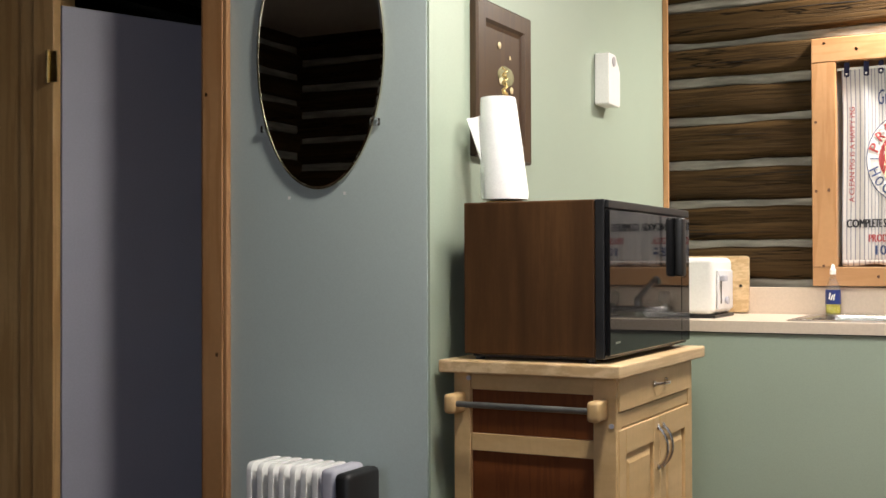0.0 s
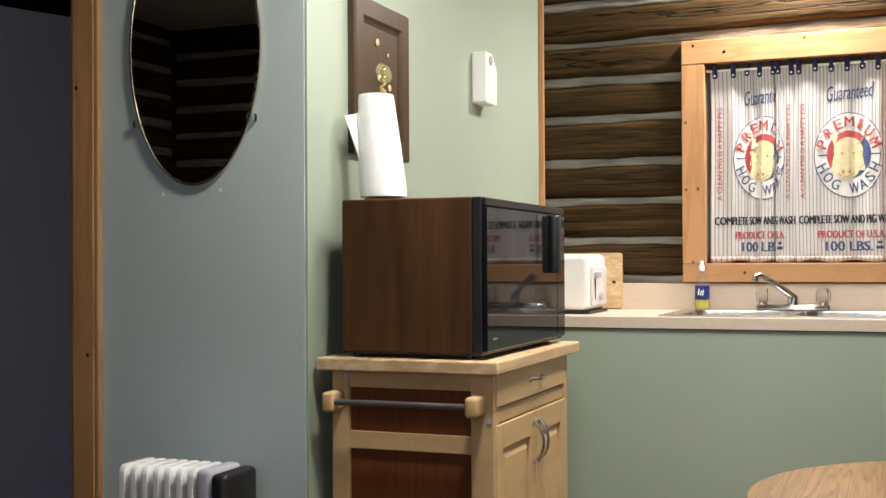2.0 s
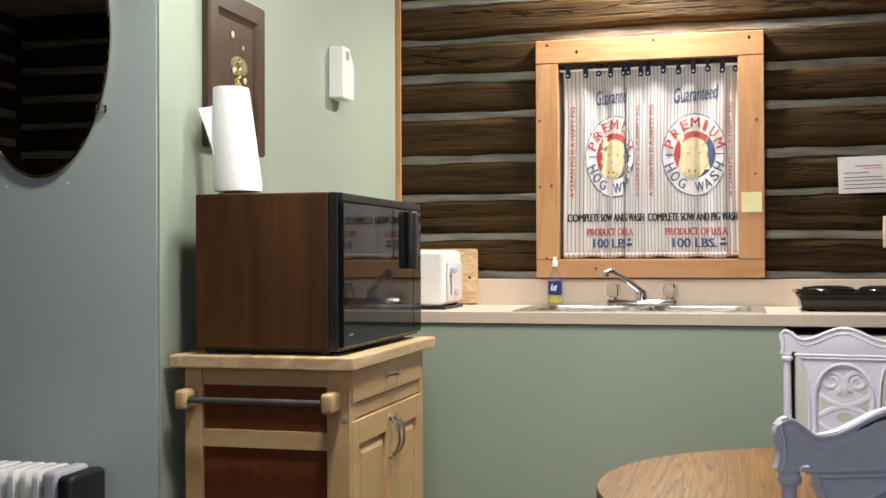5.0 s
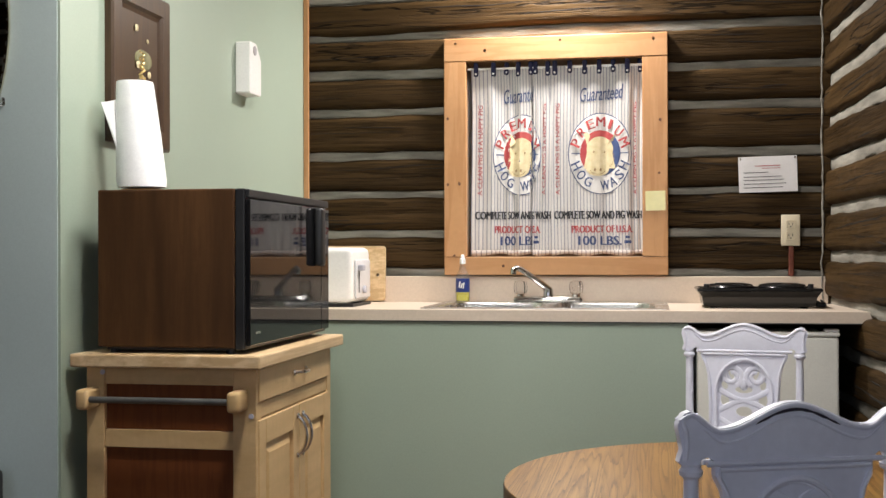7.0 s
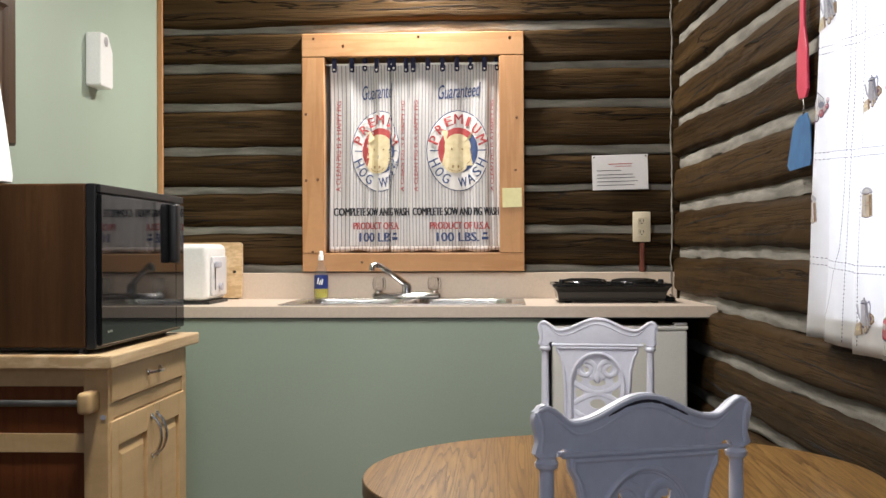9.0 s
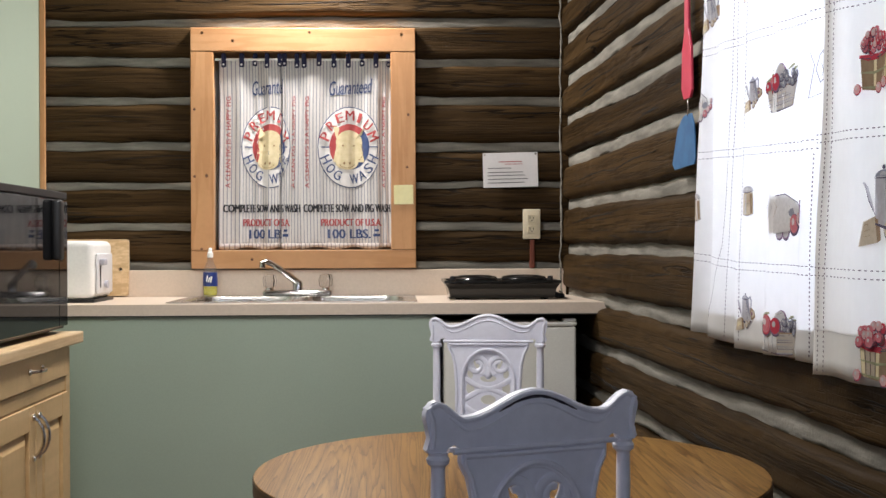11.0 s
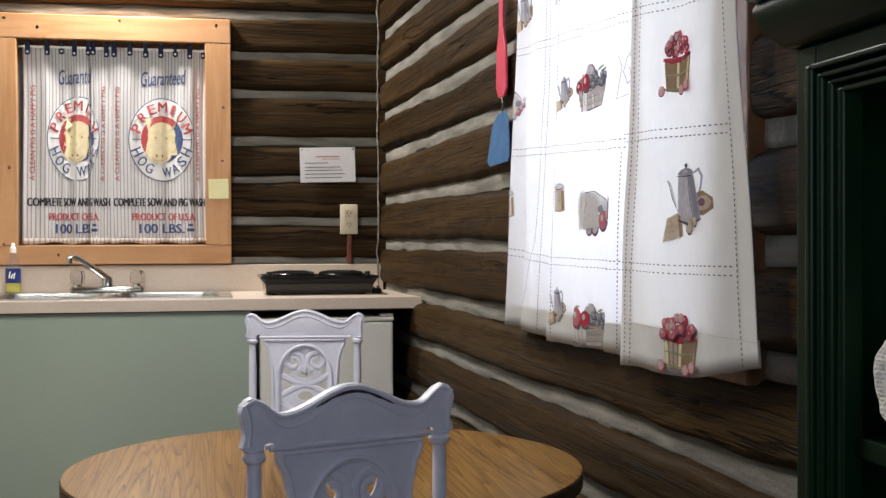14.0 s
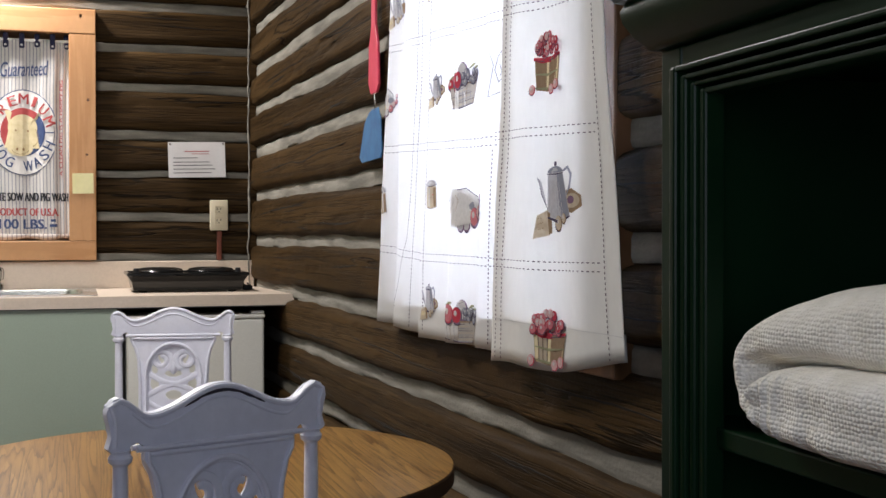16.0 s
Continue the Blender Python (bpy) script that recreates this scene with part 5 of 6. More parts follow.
    for k in (-1, 1):
        pts, rs = [], []
        for i in range(34):
            a = radians(-60 + i * 16)
            rr = 0.030 * (1 - i / 48)
            pts.append((k * (0.033 - rr * math.cos(a)), 0.001, cz + 0.044 + rr * math.sin(a)))
            rs.append(0.0085 - 0.00008 * i)
        part("scroll", tube(pts, rs, 8, flat=0.8), CHAIR_PAINT, ch, smooth=True)
        for zc, d in ((cz - 0.024, 0.030), (cz - 0.105, 0.030)):
            pts = [(k * r * (-1 + 2 * i / 12), 0.001, zc + d * (1 - 2 * i / 12) * abs(1 - 2 * i / 12) ** 0.5) for i in range(13)]
            part("cross_band", tube(pts, 0.0080, 8, flat=0.6), CHAIR_PAINT, ch, smooth=True)
    bm = bmesh.new()
    bmesh.ops.create_icosphere(bm, subdivisions=2, radius=0.018, matrix=Matrix.Translation((0, 0.001, cz + 0.024)) @ Matrix.Diagonal((0.7, 0.45, 1.2, 1)))
    part("centre_drop", bm, CHAIR_PAINT, ch, smooth=True)
    part("lower_rail", boxes((-W + 0.02, -0.008, 0.47, W - 0.02, 0.010, 0.51), bevel=0.004), CHAIR_PAINT, ch)
    part("seat", boxes((-0.19, -0.02, 0.425, 0.19, 0.37, 0.462), bevel=0.014, seg=3), CHAIR_PAINT, ch, smooth=True)
    for x, y in ((-0.155, 0.0), (0.155, 0.0), (-0.165, 0.33), (0.165, 0.33)):
        part("leg", lathe([(0.013, 0), (0.018, 0.05), (0.014, 0.2), (0.022, 0.36), (0.022, 0.4245)], 14, (x, y, 0)), CHAIR_PAINT, ch, smooth=True)
    return ch


dining_chair(pose(0.189, 1.625, 0, 0, 0, 20.8) @ Matrix.Diagonal((0.962, 1, 1, 1)), "carved white painted dining chair with chipped edges, pulled to the table")
dining_chair(pose(0.262, 3.39, 0, 0, 0, 171.5), "carved white painted dining chair standing before the fridge")

# ---- side window and white curtain, in the right wall's own frame ----
w2 = thing("window_2", SIDE, "side window with a plain wood frame behind a curtain", "window", kind="structure")
AGED_PINE = add_lines(mat("aged brown pine", (0.15, 0.072, 0.030), (0.22, 0.11, 0.048), (3, 3, 3), 0.5, 0.12, vary=0.1, fine=60, dist=0.001), (14, 14, 1.2), (0.09, 0.04, 0.015), 0.06, 0.5, gate=0.3)
a0, a1, b0, b1 = SWIN
for q in ((a0 - 0.06, -0.036, b0 - 0.075, a1 + 0.055, 0.0, b0 + 0.005), (a0 - 0.06, -0.036, b1 - 0.005, a1 + 0.055, 0.0, b1 + 0.08),
          (a0 - 0.06, -0.034, b0 + 0.0055, a0 + 0.01, 0.0, b1 - 0.0055), (a1 - 0.01, -0.034, b0 + 0.0055, a1 + 0.055, 0.0, b1 - 0.0055)):
    part("casing", boxes(q, bevel=0.003), AGED_PINE, w2)
for q in ((a0 + 0.001, 0.16, b0 + 0.001, a0 + 0.05, 0.19, b1 - 0.001), (a1 - 0.05, 0.16, b0 + 0.001, a1 - 0.001, 0.19, b1 - 0.001),
          (a0 + 0.0505, 0.16, b0 + 0.001, a1 - 0.0505, 0.19, b0 + 0.05), (a0 + 0.0505, 0.16, b1 - 0.05, a1 - 0.0505, 0.19, b1 - 0.001)):
    part("sash", boxes(q), AGED_PINE, w2)
gp = part("pane", boxes((a0 + 0.05, 0.172, b0 + 0.05, a1 - 0.05, 0.176, b1 - 0.05)), GLASS, w2)
gp.visible_shadow = False

STITCH = mat("dark thread", (0.05, 0.03, 0.06), (0.10, 0.05, 0.09), (90, 90, 90), 0.9, 0)
TAN = cloth("tan print", None, 0.40, (0.70, 0.60, 0.46), space="Object")
BERRY = cloth("berry red print", None, 0.40, (0.70, 0.09, 0.13), space="Object")
ROSE = cloth("rose red print", None, 0.40, (0.78, 0.28, 0.32), space="Object")
PINK = cloth("pale pink print", None, 0.40, (0.84, 0.58, 0.57), space="Object")
GREY_BLUE = cloth("grey blue print", None, 0.40, (0.60, 0.59, 0.62), space="Object")
SLATE = cloth("slate print", None, 0.40, (0.38, 0.39, 0.46), space="Object")
PLUM = cloth("plum print", None, 0.40, (0.32, 0.2, 0.3), space="Object")
LEAF = cloth("leaf print", None, 0.40, (0.44, 0.44, 0.28), space="Object")
rnd = random.Random(5)


PALE = cloth("pale highlight print", None, 0.40, (0.78, 0.77, 0.77), space="Object")
GREY_TAN = cloth("wicker print", None, 0.40, (0.60, 0.56, 0.52), space="Object")
OUTLINE = cloth("dark outline print", None, 0.30, (0.16, 0.14, 0.20), space="Object")
BROWN = cloth("brown print", None, 0.35, (0.42, 0.30, 0.20), space="Object")


class Motif:
    """Small printed shapes laid in a motif's own coordinates: -1 to 1 across and up."""

    def __init__(self, p, u, z, hw, hh):
        self.p, self.u, self.z, self.hw, self.hh, self.n = p, u, z, hw, hh, 0.5

    def up(self):
        self.n += 0.06
        return self.n

    def oval(self, x, z, rx, rz, material, a0=0, a1=360, inner=0.0, n=16):
        self.p.oval(self.u + x * self.hw, self.z + z * self.hh, rx * self.hw, rz * self.hh, material, self.up(), a0, a1, n, inner)

    def poly(self, pts, material):
        k = len(pts) // 2
        self.p.put([(self.u + x * self.hw, self.z + z * self.hh) for x, z in pts], [(i, i + 1, len(pts) - 2 - i, len(pts) - 1 - i) for i in range(k - 1)], material, self.up())

    def line(self, pts, w, material):
        """A brush line that swells in its middle."""
        m = len(pts) - 1
        lo, hi = [], []
        for i, (x, z) in enumerate(pts):
            ax, az = pts[max(i - 1, 0)]
            bx, bz = pts[min(i + 1, m)]
            dx, dz = (bx - ax) * self.hw, (bz - az) * self.hh
            d = math.hypot(dx, dz) or 1.0
            k = w * (0.45 + 0.55 * math.sin(math.pi * i / m))
            lo.append((x + dz / d * k / self.hw, z - dx / d * k / self.hh))
            hi.append((x - dz / d * k / self.hw, z + dx / d * k / self.hh))
        self.poly(lo + hi[::-1], material)

    def fruit(self, x, z, r, skin, shade):
        k = self.hw / self.hh
        self.oval(x, z, r, r * k, shade)
        self.oval(x - 0.10 * r, z + 0.12 * r * k, r * 0.84, r * 0.84 * k, skin)
        self.oval(x - 0.28 * r, z + 0.30 * r * k, r * 0.30, r * 0.32 * k, PALE, n=10)
        self.oval(x, z, r, r * k, OUTLINE, rnd.uniform(180, 240), rnd.uniform(330, 400), 0.86)


def motif_bushel(p, u, z, hw, hh):
    """A slatted bushel basket heaped with apples, some lying at its foot."""
    m = Motif(p, u, z, hw, hh)
    m.poly([(-0.62, 0.12), (0.0, 0.06), (0.70, 0.16), (0.56, -0.86), (0.0, -0.94), (-0.52, -0.84)], BROWN)
    for k in range(7):
        a, b = -0.60 + 0.182 * k, -0.50 + 0.152 * k
        m.poly([(a, 0.10), (a + 0.135, 0.10), (b + 0.115, -0.86), (b, -0.86)], TAN if k % 3 else CREAM_INK)
        m.line([(a + 0.14, 0.08), (b + 0.12, -0.40), (b + 0.118, -0.84)], 0.0006, OUTLINE)
    for zc in (-0.36, -0.80):
        m.line([(-0.58, zc + 0.03), (0.0, zc - 0.05), (0.62, zc + 0.04)], 0.0022, LEAF)
    m.line([(-0.66, 0.16), (-0.3, 0.07), (0.2, 0.05), (0.72, 0.18)], 0.0048, BERRY)
    m.line([(-0.66, 0.11), (0.0, 0.0), (0.70, 0.12)], 0.0008, OUTLINE)
    for k in range(36):
        x = rnd.uniform(-0.58, 0.64)
        zz = 0.22 + rnd.uniform(0, 0.60) * (1 - (x * 1.3) ** 2 * 0.7)
        m.fruit(x, zz, rnd.uniform(0.10, 0.15), (BERRY, ROSE, PINK, ROSE)[k % 4], (BERRY, BERRY, ROSE)[k % 3])
    for x, zz in ((-0.60, -0.84), (0.34, -0.90), (0.60, -0.78)):
        m.fruit(x, zz, 0.15, PINK, BERRY)


def motif_pot(p, u, z, hw, hh):
    """A blue-grey enamel coffee pot between a paper bag and a grinder."""
    m = Motif(p, u, z, hw, hh)
    m.poly([(0.22, 0.20), (0.62, 0.28), (0.94, 0.10), (0.98, -0.16), (0.66, -0.32), (0.30, -0.28)], BROWN)
    m.oval(0.64, -0.02, 0.26, 0.18, TAN)
    m.oval(0.60, 0.00, 0.12, 0.10, PLUM)
    m.line([(0.28, 0.72), (0.48, 0.80), (0.60, 0.62), (0.56, 0.34), (0.44, 0.12)], 0.0034, SLATE)
    m.poly([(-0.30, 0.68), (0.06, 0.76), (0.30, 0.66), (0.58, -0.40), (0.12, -0.56), (-0.34, -0.42)], GREY_BLUE)
    m.poly([(0.02, 0.70), (0.28, 0.66), (0.56, -0.38), (0.24, -0.46)], SLATE)
    m.poly([(-0.20, 0.62), (-0.06, 0.66), (0.0, -0.40), (-0.22, -0.38)], PALE)
    for k in range(7):
        m.line([(-0.24 + 0.07 * k, 0.60 - 0.03 * k), (-0.20 + 0.08 * k, 0.1), (-0.26 + 0.11 * k, -0.36)], 0.0006, (SLATE, OUTLINE, PALE)[k % 3])
    m.line([(-0.36, -0.40), (0.12, -0.54), (0.58, -0.40)], 0.0028, OUTLINE)
    m.line([(-0.36, -0.10), (-0.44, 0.10), (-0.54, 0.46), (-0.64, 0.60)], 0.0038, GREY_BLUE)
    m.line([(-0.32, -0.20), (-0.50, 0.16), (-0.60, 0.58)], 0.0008, OUTLINE)
    m.oval(0.0, 0.70, 0.30, 0.16, SLATE, 0, 180)
    m.oval(-0.06, 0.73, 0.16, 0.09, GREY_BLUE, 0, 180)
    m.oval(0.0, 0.92, 0.06, 0.06, OUTLINE, n=10)
    m.line([(-0.32, 0.68), (0.0, 0.66), (0.30, 0.68)], 0.0010, OUTLINE)
    m.poly([(-0.66, -0.36), (-0.30, -0.22), (-0.26, -0.86), (-0.80, -0.96)], TAN)
    m.poly([(-0.36, -0.24), (-0.18, -0.34), (-0.16, -0.80), (-0.28, -0.86)], BROWN)
    m.poly([(-0.64, -0.52), (-0.40, -0.46), (-0.40, -0.66), (-0.68, -0.72)], CREAM_INK)
    for k in range(3):
        m.line([(-0.64, -0.44 - 0.14 * k), (-0.36, -0.38 - 0.14 * k)], 0.0005, BROWN)
    m.fruit(0.10, -0.58, 0.15, TAN, BROWN)
    m.fruit(0.34, -0.46, 0.10, TAN, BROWN)


def motif_basket(p, u, z, hw, hh):
    """A woven basket of fruit and dark berries with leaves."""
    m = Motif(p, u, z, hw, hh)
    m.poly([(-0.82, 0.06), (0.0, -0.02), (0.90, 0.10), (0.66, -0.86), (0.0, -0.96), (-0.66, -0.86)], GREY_TAN)
    for k in range(9):
        m.line([(-0.80 + 0.2 * k, 0.02), (-0.74 + 0.18 * k, -0.4), (-0.64 + 0.16 * k, -0.86)], 0.0007, (BROWN, SLATE)[k % 2])
        m.line([(-0.78, -0.04 - 0.10 * k), (0.0, -0.12 - 0.10 * k), (0.80 - 0.015 * k, -0.02 - 0.10 * k)], 0.0006, (OUTLINE, TAN, SLATE)[k % 3])
    m.line([(-0.84, 0.08), (0.0, 0.00), (0.90, 0.12)], 0.0016, BROWN)
    m.line([(-0.66, -0.86), (0.0, -0.97), (0.66, -0.86)], 0.0011, OUTLINE)
    for x, zz in ((-0.70, 0.58), (-0.46, 0.84), (0.10, 0.92), (0.80, 0.66), (0.66, 0.80)):
        m.line([(x - 0.16, zz - 0.10), (x, zz), (x + 0.16, zz + 0.04)], 0.0030, LEAF)
        m.line([(x - 0.16, zz - 0.10), (x + 0.16, zz + 0.04)], 0.0005, OUTLINE)
    m.fruit(0.16, 0.52, 0.27, PALE, PLUM)
    m.fruit(-0.46, 0.30, 0.25, ROSE, BERRY)
    m.fruit(-0.06, 0.26, 0.22, BERRY, PLUM)
    m.fruit(-0.74, 0.22, 0.14, BERRY, PLUM)
    for k in range(15):
        m.fruit(rnd.uniform(0.24, 0.94), rnd.uniform(0.08, 0.56), 0.095, SLATE, OUTLINE)


def motif_bag(p, u, z, hw, hh):
    """A slumped flour bag with a bowl and cut fruit in front."""
    m = Motif(p, u, z, hw, hh)
    m.poly([(-0.86, 0.40), (-0.60, 0.86), (0.0, 0.92), (0.46, 0.50), (0.66, -0.10), (0.30, -0.66), (-0.40, -0.80), (-0.84, -0.62)], PALE)
    m.poly([(-0.60, 0.62), (-0.20, 0.82), (0.10, 0.60), (0.20, 0.0), (-0.20, -0.20), (-0.60, 0.0)], GREY_TAN)
    for k in range(8):
        x = -0.70 + 0.15 * k
        m.line([(x, 0.74 - 0.05 * k), (x + 0.10, 0.40), (x - 0.02, -0.05 - 0.03 * k)], 0.0007, (SLATE, GREY_BLUE, BROWN)[k % 3])
    m.line([(-0.88, 0.36), (-0.60, 0.86), (0.0, 0.93), (0.46, 0.52), (0.66, -0.08)], 0.0009, OUTLINE)
    m.poly([(-0.86, 0.0), (-0.20, -0.18), (0.34, -0.10), (0.20, -0.60), (-0.30, -0.74), (-0.84, -0.58)], TAN)
    m.line([(-0.86, -0.56), (-0.30, -0.76), (0.22, -0.60)], 0.0013, OUTLINE)
    m.oval(0.34, 0.10, 0.22, 0.20, SLATE)
    for x, zz, r, c in ((0.02, -0.66, 0.17, PALE), (0.36, -0.44, 0.18, ROSE), (0.58, -0.20, 0.15, PINK), (0.80, -0.06, 0.13, ROSE), (0.84, 0.30, 0.11, PINK), (-0.20, -0.78, 0.12, GREY_BLUE)):
        m.fruit(x, zz, r, c, PLUM)


def motif_jar(p, u, z, hw, hh):
    """A glass jar with a cloth cap and a label."""
    m = Motif(p, u, z, hw, hh)
    m.poly([(-0.70, 0.44), (0.0, 0.50), (0.80, 0.44), (0.86, -0.86), (0.0, -0.96), (-0.74, -0.86)], TAN)
    m.poly([(-0.46, 0.36), (-0.14, 0.38), (-0.16, -0.84), (-0.50, -0.80)], PALE)
    m.poly([(0.40, 0.38), (0.72, 0.36), (0.76, -0.82), (0.46, -0.86)], BROWN)
    m.poly([(-0.60, 0.10), (0.64, 0.12), (0.66, -0.36), (-0.60, -0.38)], CREAM_INK)
    m.line([(-0.40, -0.08), (0.44, -0.06)], 0.0007, BERRY)
    m.line([(-0.40, -0.22), (0.30, -0.22)], 0.0005, OUTLINE)
    m.oval(0.05, 0.54, 0.84, 0.34, GREY_BLUE, 0, 180)
    m.oval(0.0, 0.58, 0.50, 0.20, PALE, 0, 180)
    m.line([(-0.80, 0.54), (0.0, 0.46), (0.88, 0.54)], 0.0010, OUTLINE)
    m.line([(-0.72, 0.4), (-0.76, -0.86), (0.0, -0.97), (0.86, -0.86), (0.80, 0.4)], 0.0007, OUTLINE)


def stitch_row(p, pts):
    """A dashed seam of short thread stitches along a line."""
    for (ua, za), (ub, zb) in zip(pts, pts[1:]):
        level = abs(ub - ua) > abs(zb - za)
        n = max(1, int(math.hypot(ub - ua, zb - za) / (0.0140 if level else 0.0078)))
        for i in range(n):
            q0, q1 = i / n, (i + rnd.uniform(0.40, 0.55)) / n
            a, b = (ua + (ub - ua) * q0, za + (zb - za) * q0), (ua + (ub - ua) * q1, za + (zb - za) * q1)
            d = Vector((b[0] - a[0], b[1] - a[1])).normalized() * (0.0008 if level else 0.0014)
            p.put([(a[0] - d.y, a[1] + d.x), (a[0] + d.y, a[1] - d.x), (b[0] + d.y, b[1] - d.x), (b[0] - d.y, b[1] + d.x)], [(0, 1, 2, 3)], STITCH, 1)


cw = thing("white_curtain", SIDE, "white cotton kitchen curtain printed with baskets, jars and stitched squares", "curtain")


def lerp_at(v, pts):
    return float(np.interp(v, [q[0] for q in pts], [q[1] for q in pts]))


def left_edges(z):
    return 1.864 + 0.100 * (z - 0.943), 2.640 + 0.060 * (z - 0.94)


def right_edges(z):
    return 2.596 + 0.080 * (z - 0.93), 3.059 - 0.122 * (z - 0.962)


PLEATS = (0.0, 0.13, 0.355, 0.585, 0.80, 1.0)


def fall_left(u, z, lift):
    """The thin panel: soft pleats that overlap like shallow saw teeth, deeper towards the hem."""
    a, b = left_edges(z)
    s = min(max((u - a) / (b - a), 0.0), 1.0)
    i = max(k for k in range(len(PLEATS) - 1) if PLEATS[k] <= s)
    q = 1 - (s - PLEATS[i]) / (PLEATS[i + 1] - PLEATS[i])
    deep = 0.45 + 0.55 * min(1, max(0, (1.75 - z) / 0.8))
    saw = q / 0.88 if q < 0.88 else (1 - q) / 0.12
    saw = saw * saw * (3 - 2 * saw)
    y = -0.059 - deep * (0.018 * saw + 0.004 * math.sin(s * 23 + z * 1.5)) + 0.0022 * math.sin(z * 13 + s * 17) * math.sin(s * 31)
    return (u, y - lift, z)


def fall_right(u, z, lift):
    """The lined panel: nearly flat, with one broad roll and a turned edge."""
    a, b = right_edges(z)
    s = min(max((u - a) / (b - a), 0.0), 1.0)
    deep = 0.5 + 0.5 * min(1, max(0, (1.75 - z) / 0.8))
    y = -0.079 - deep * (0.009 * math.sin(s * 5.2 + 0.6) + 0.0035 * math.sin(s * 17 + z * 2)) + 0.0016 * math.sin(z * 15 + s * 9) + 0.004 * max(0.0, (s - 0.86) / 0.14) ** 2
    return (u, y - lift, z)


def panel_sheet(name, fall, edges, low, top, nu, nz, material, back=0.0):
    def surface(s, z, lift):
        a, b = edges(z)
        x, y, zz = fall(a + (b - a) * s, z, lift)
        return (x, y + back, zz)
    return cloth_sheet(name, surface, 0.0, 1.0, 0, top, nu, nz, material, cw, hem=low)


hem_left = lambda s: lerp_at(s, [(0, 0.943), (0.34, 0.934), (0.36, 0.927), (0.58, 0.930), (0.80, 0.936), (1, 0.934)])
hem_right = lambda s: lerp_at(s, [(0, 0.921), (0.25, 0.924), (0.56, 0.931), (0.8, 0.945), (1, 0.962)]) + 0.003 * math.sin(s * 9)
panel_sheet("left_panel", fall_left, left_edges, hem_left, 2.05, 170, 44, CURTAIN)
panel_sheet("right_panel", fall_right, right_edges, hem_right, 2.05, 110, 44, CURTAIN_LINED)
for name, fall, edges, low, top in (("left_hem", fall_left, left_edges, hem_left, 0.992), ("right_hem", fall_right, right_edges, hem_right, 1.002)):
    panel_sheet(name, fall, edges, low, top, 120, 4, CURTAIN_LINED, 0.0016)
    panel_sheet(name, fall, edges, low, top - 0.001, 120, 4, CURTAIN_LINED, 0.0030)
LIFT = 0.0005
for f, fall, u, z, hw, hh in ((motif_basket, fall_left, 2.398, 1.428, 0.086, 0.043), (motif_basket, fall_left, 2.392, 0.975, 0.082, 0.041), (motif_bag, fall_left, 2.420, 1.193, 0.112, 0.042),
                              (motif_jar, fall_left, 2.234, 1.228, 0.034, 0.032), (motif_jar, fall_left, 1.905, 1.226, 0.030, 0.034), (motif_pot, fall_left, 2.215, 1.003, 0.052, 0.040),
                              (motif_pot, fall_left, 2.255, 1.436, 0.052, 0.036), (motif_bag, fall_left, 1.932, 1.447, 0.052, 0.036), (motif_pot, fall_left, 1.985, 1.650, 0.055, 0.042),
                              (motif_bag, fall_left, 2.42, 1.650, 0.10, 0.042), (motif_jar, fall_left, 2.21, 1.66, 0.032, 0.034),
                              (motif_bushel, fall_right, 2.813, 1.418, 0.058, 0.051), (motif_bushel, fall_right, 2.820, 0.979, 0.066, 0.047), (motif_pot, fall_right, 2.842, 1.196, 0.088, 0.063), (motif_pot, fall_right, 2.80, 1.64, 0.080, 0.058)):
    p = Print(fall, LIFT)
    f(p, u, z, hw, hh)
    p.done("printed_motif", cw)
p = Print(fall_left, LIFT)
m = Motif(p, 2.578, 1.433, 0.045, 0.046)
for pts in ([(0.6, 0.9), (0.1, 0.6), (-0.2, 0.1), (0.1, -0.4), (0.6, -0.2), (0.7, 0.3), (0.3, 0.7)], [(-0.6, 0.8), (-0.3, 0.3), (-0.7, -0.9), (0.2, -0.8)], [(0.2, 0.3), (0.35, 0.0), (0.2, -0.2)]):
    m.line(pts, 0.0014, SLATE)
    m.line(pts, 0.0006, OUTLINE)
p.done("printed_motif", cw)
p = Print(fall_left, LIFT)
for dz in (0.0, -0.015):
    stitch_row(p, [(1.885, 1.349 + dz), (2.307, 1.330 + dz), (2.60, 1.317 + dz)])
    stitch_row(p, [(1.880, 1.121 + dz), (2.157, 1.104 + dz), (2.60, 1.101 + dz)])
    stitch_row(p, [(1.94, 1.575 + dz), (2.308, 1.556 + dz), (2.64, 1.535 + dz)])
stitch_row(p, [(1.962, 0.948), (2.02, 1.04), (2.076, 1.136), (2.132, 1.475), (2.14, 1.70)])
stitch_row(p, [(2.085, 0.945), (2.10, 1.10), (2.150, 1.475), (2.16, 1.70)])
stitch_row(p, [(2.183, 0.945), (2.188, 1.102), (2.212, 1.358), (2.235, 1.70)])
stitch_row(p, [(2.548, 0.945), (2.565, 1.30)])
tagged(p.done("stitching", cw, "dark dashed thread seams"), kind="stuff")
p = Print(fall_right, LIFT)
for dz in (0.0, -0.013):
    stitch_row(p, [(2.61, 1.322 + dz), (2.75, 1.317 + dz), (2.969, 1.307 + dz)])
    stitch_row(p, [(2.61, 1.101 + dz), (2.80, 1.099 + dz), (2.985, 1.101 + dz)])
    stitch_row(p, [(2.65, 1.532 + dz), (2.765, 1.520 + dz), (2.955, 1.510 + dz)])
for du in (0.0, -0.022):
    stitch_row(p, [(2.637 + du, 0.929), (2.646 + du, 1.074), (2.686 + du, 1.54), (2.70 + du, 1.75)])
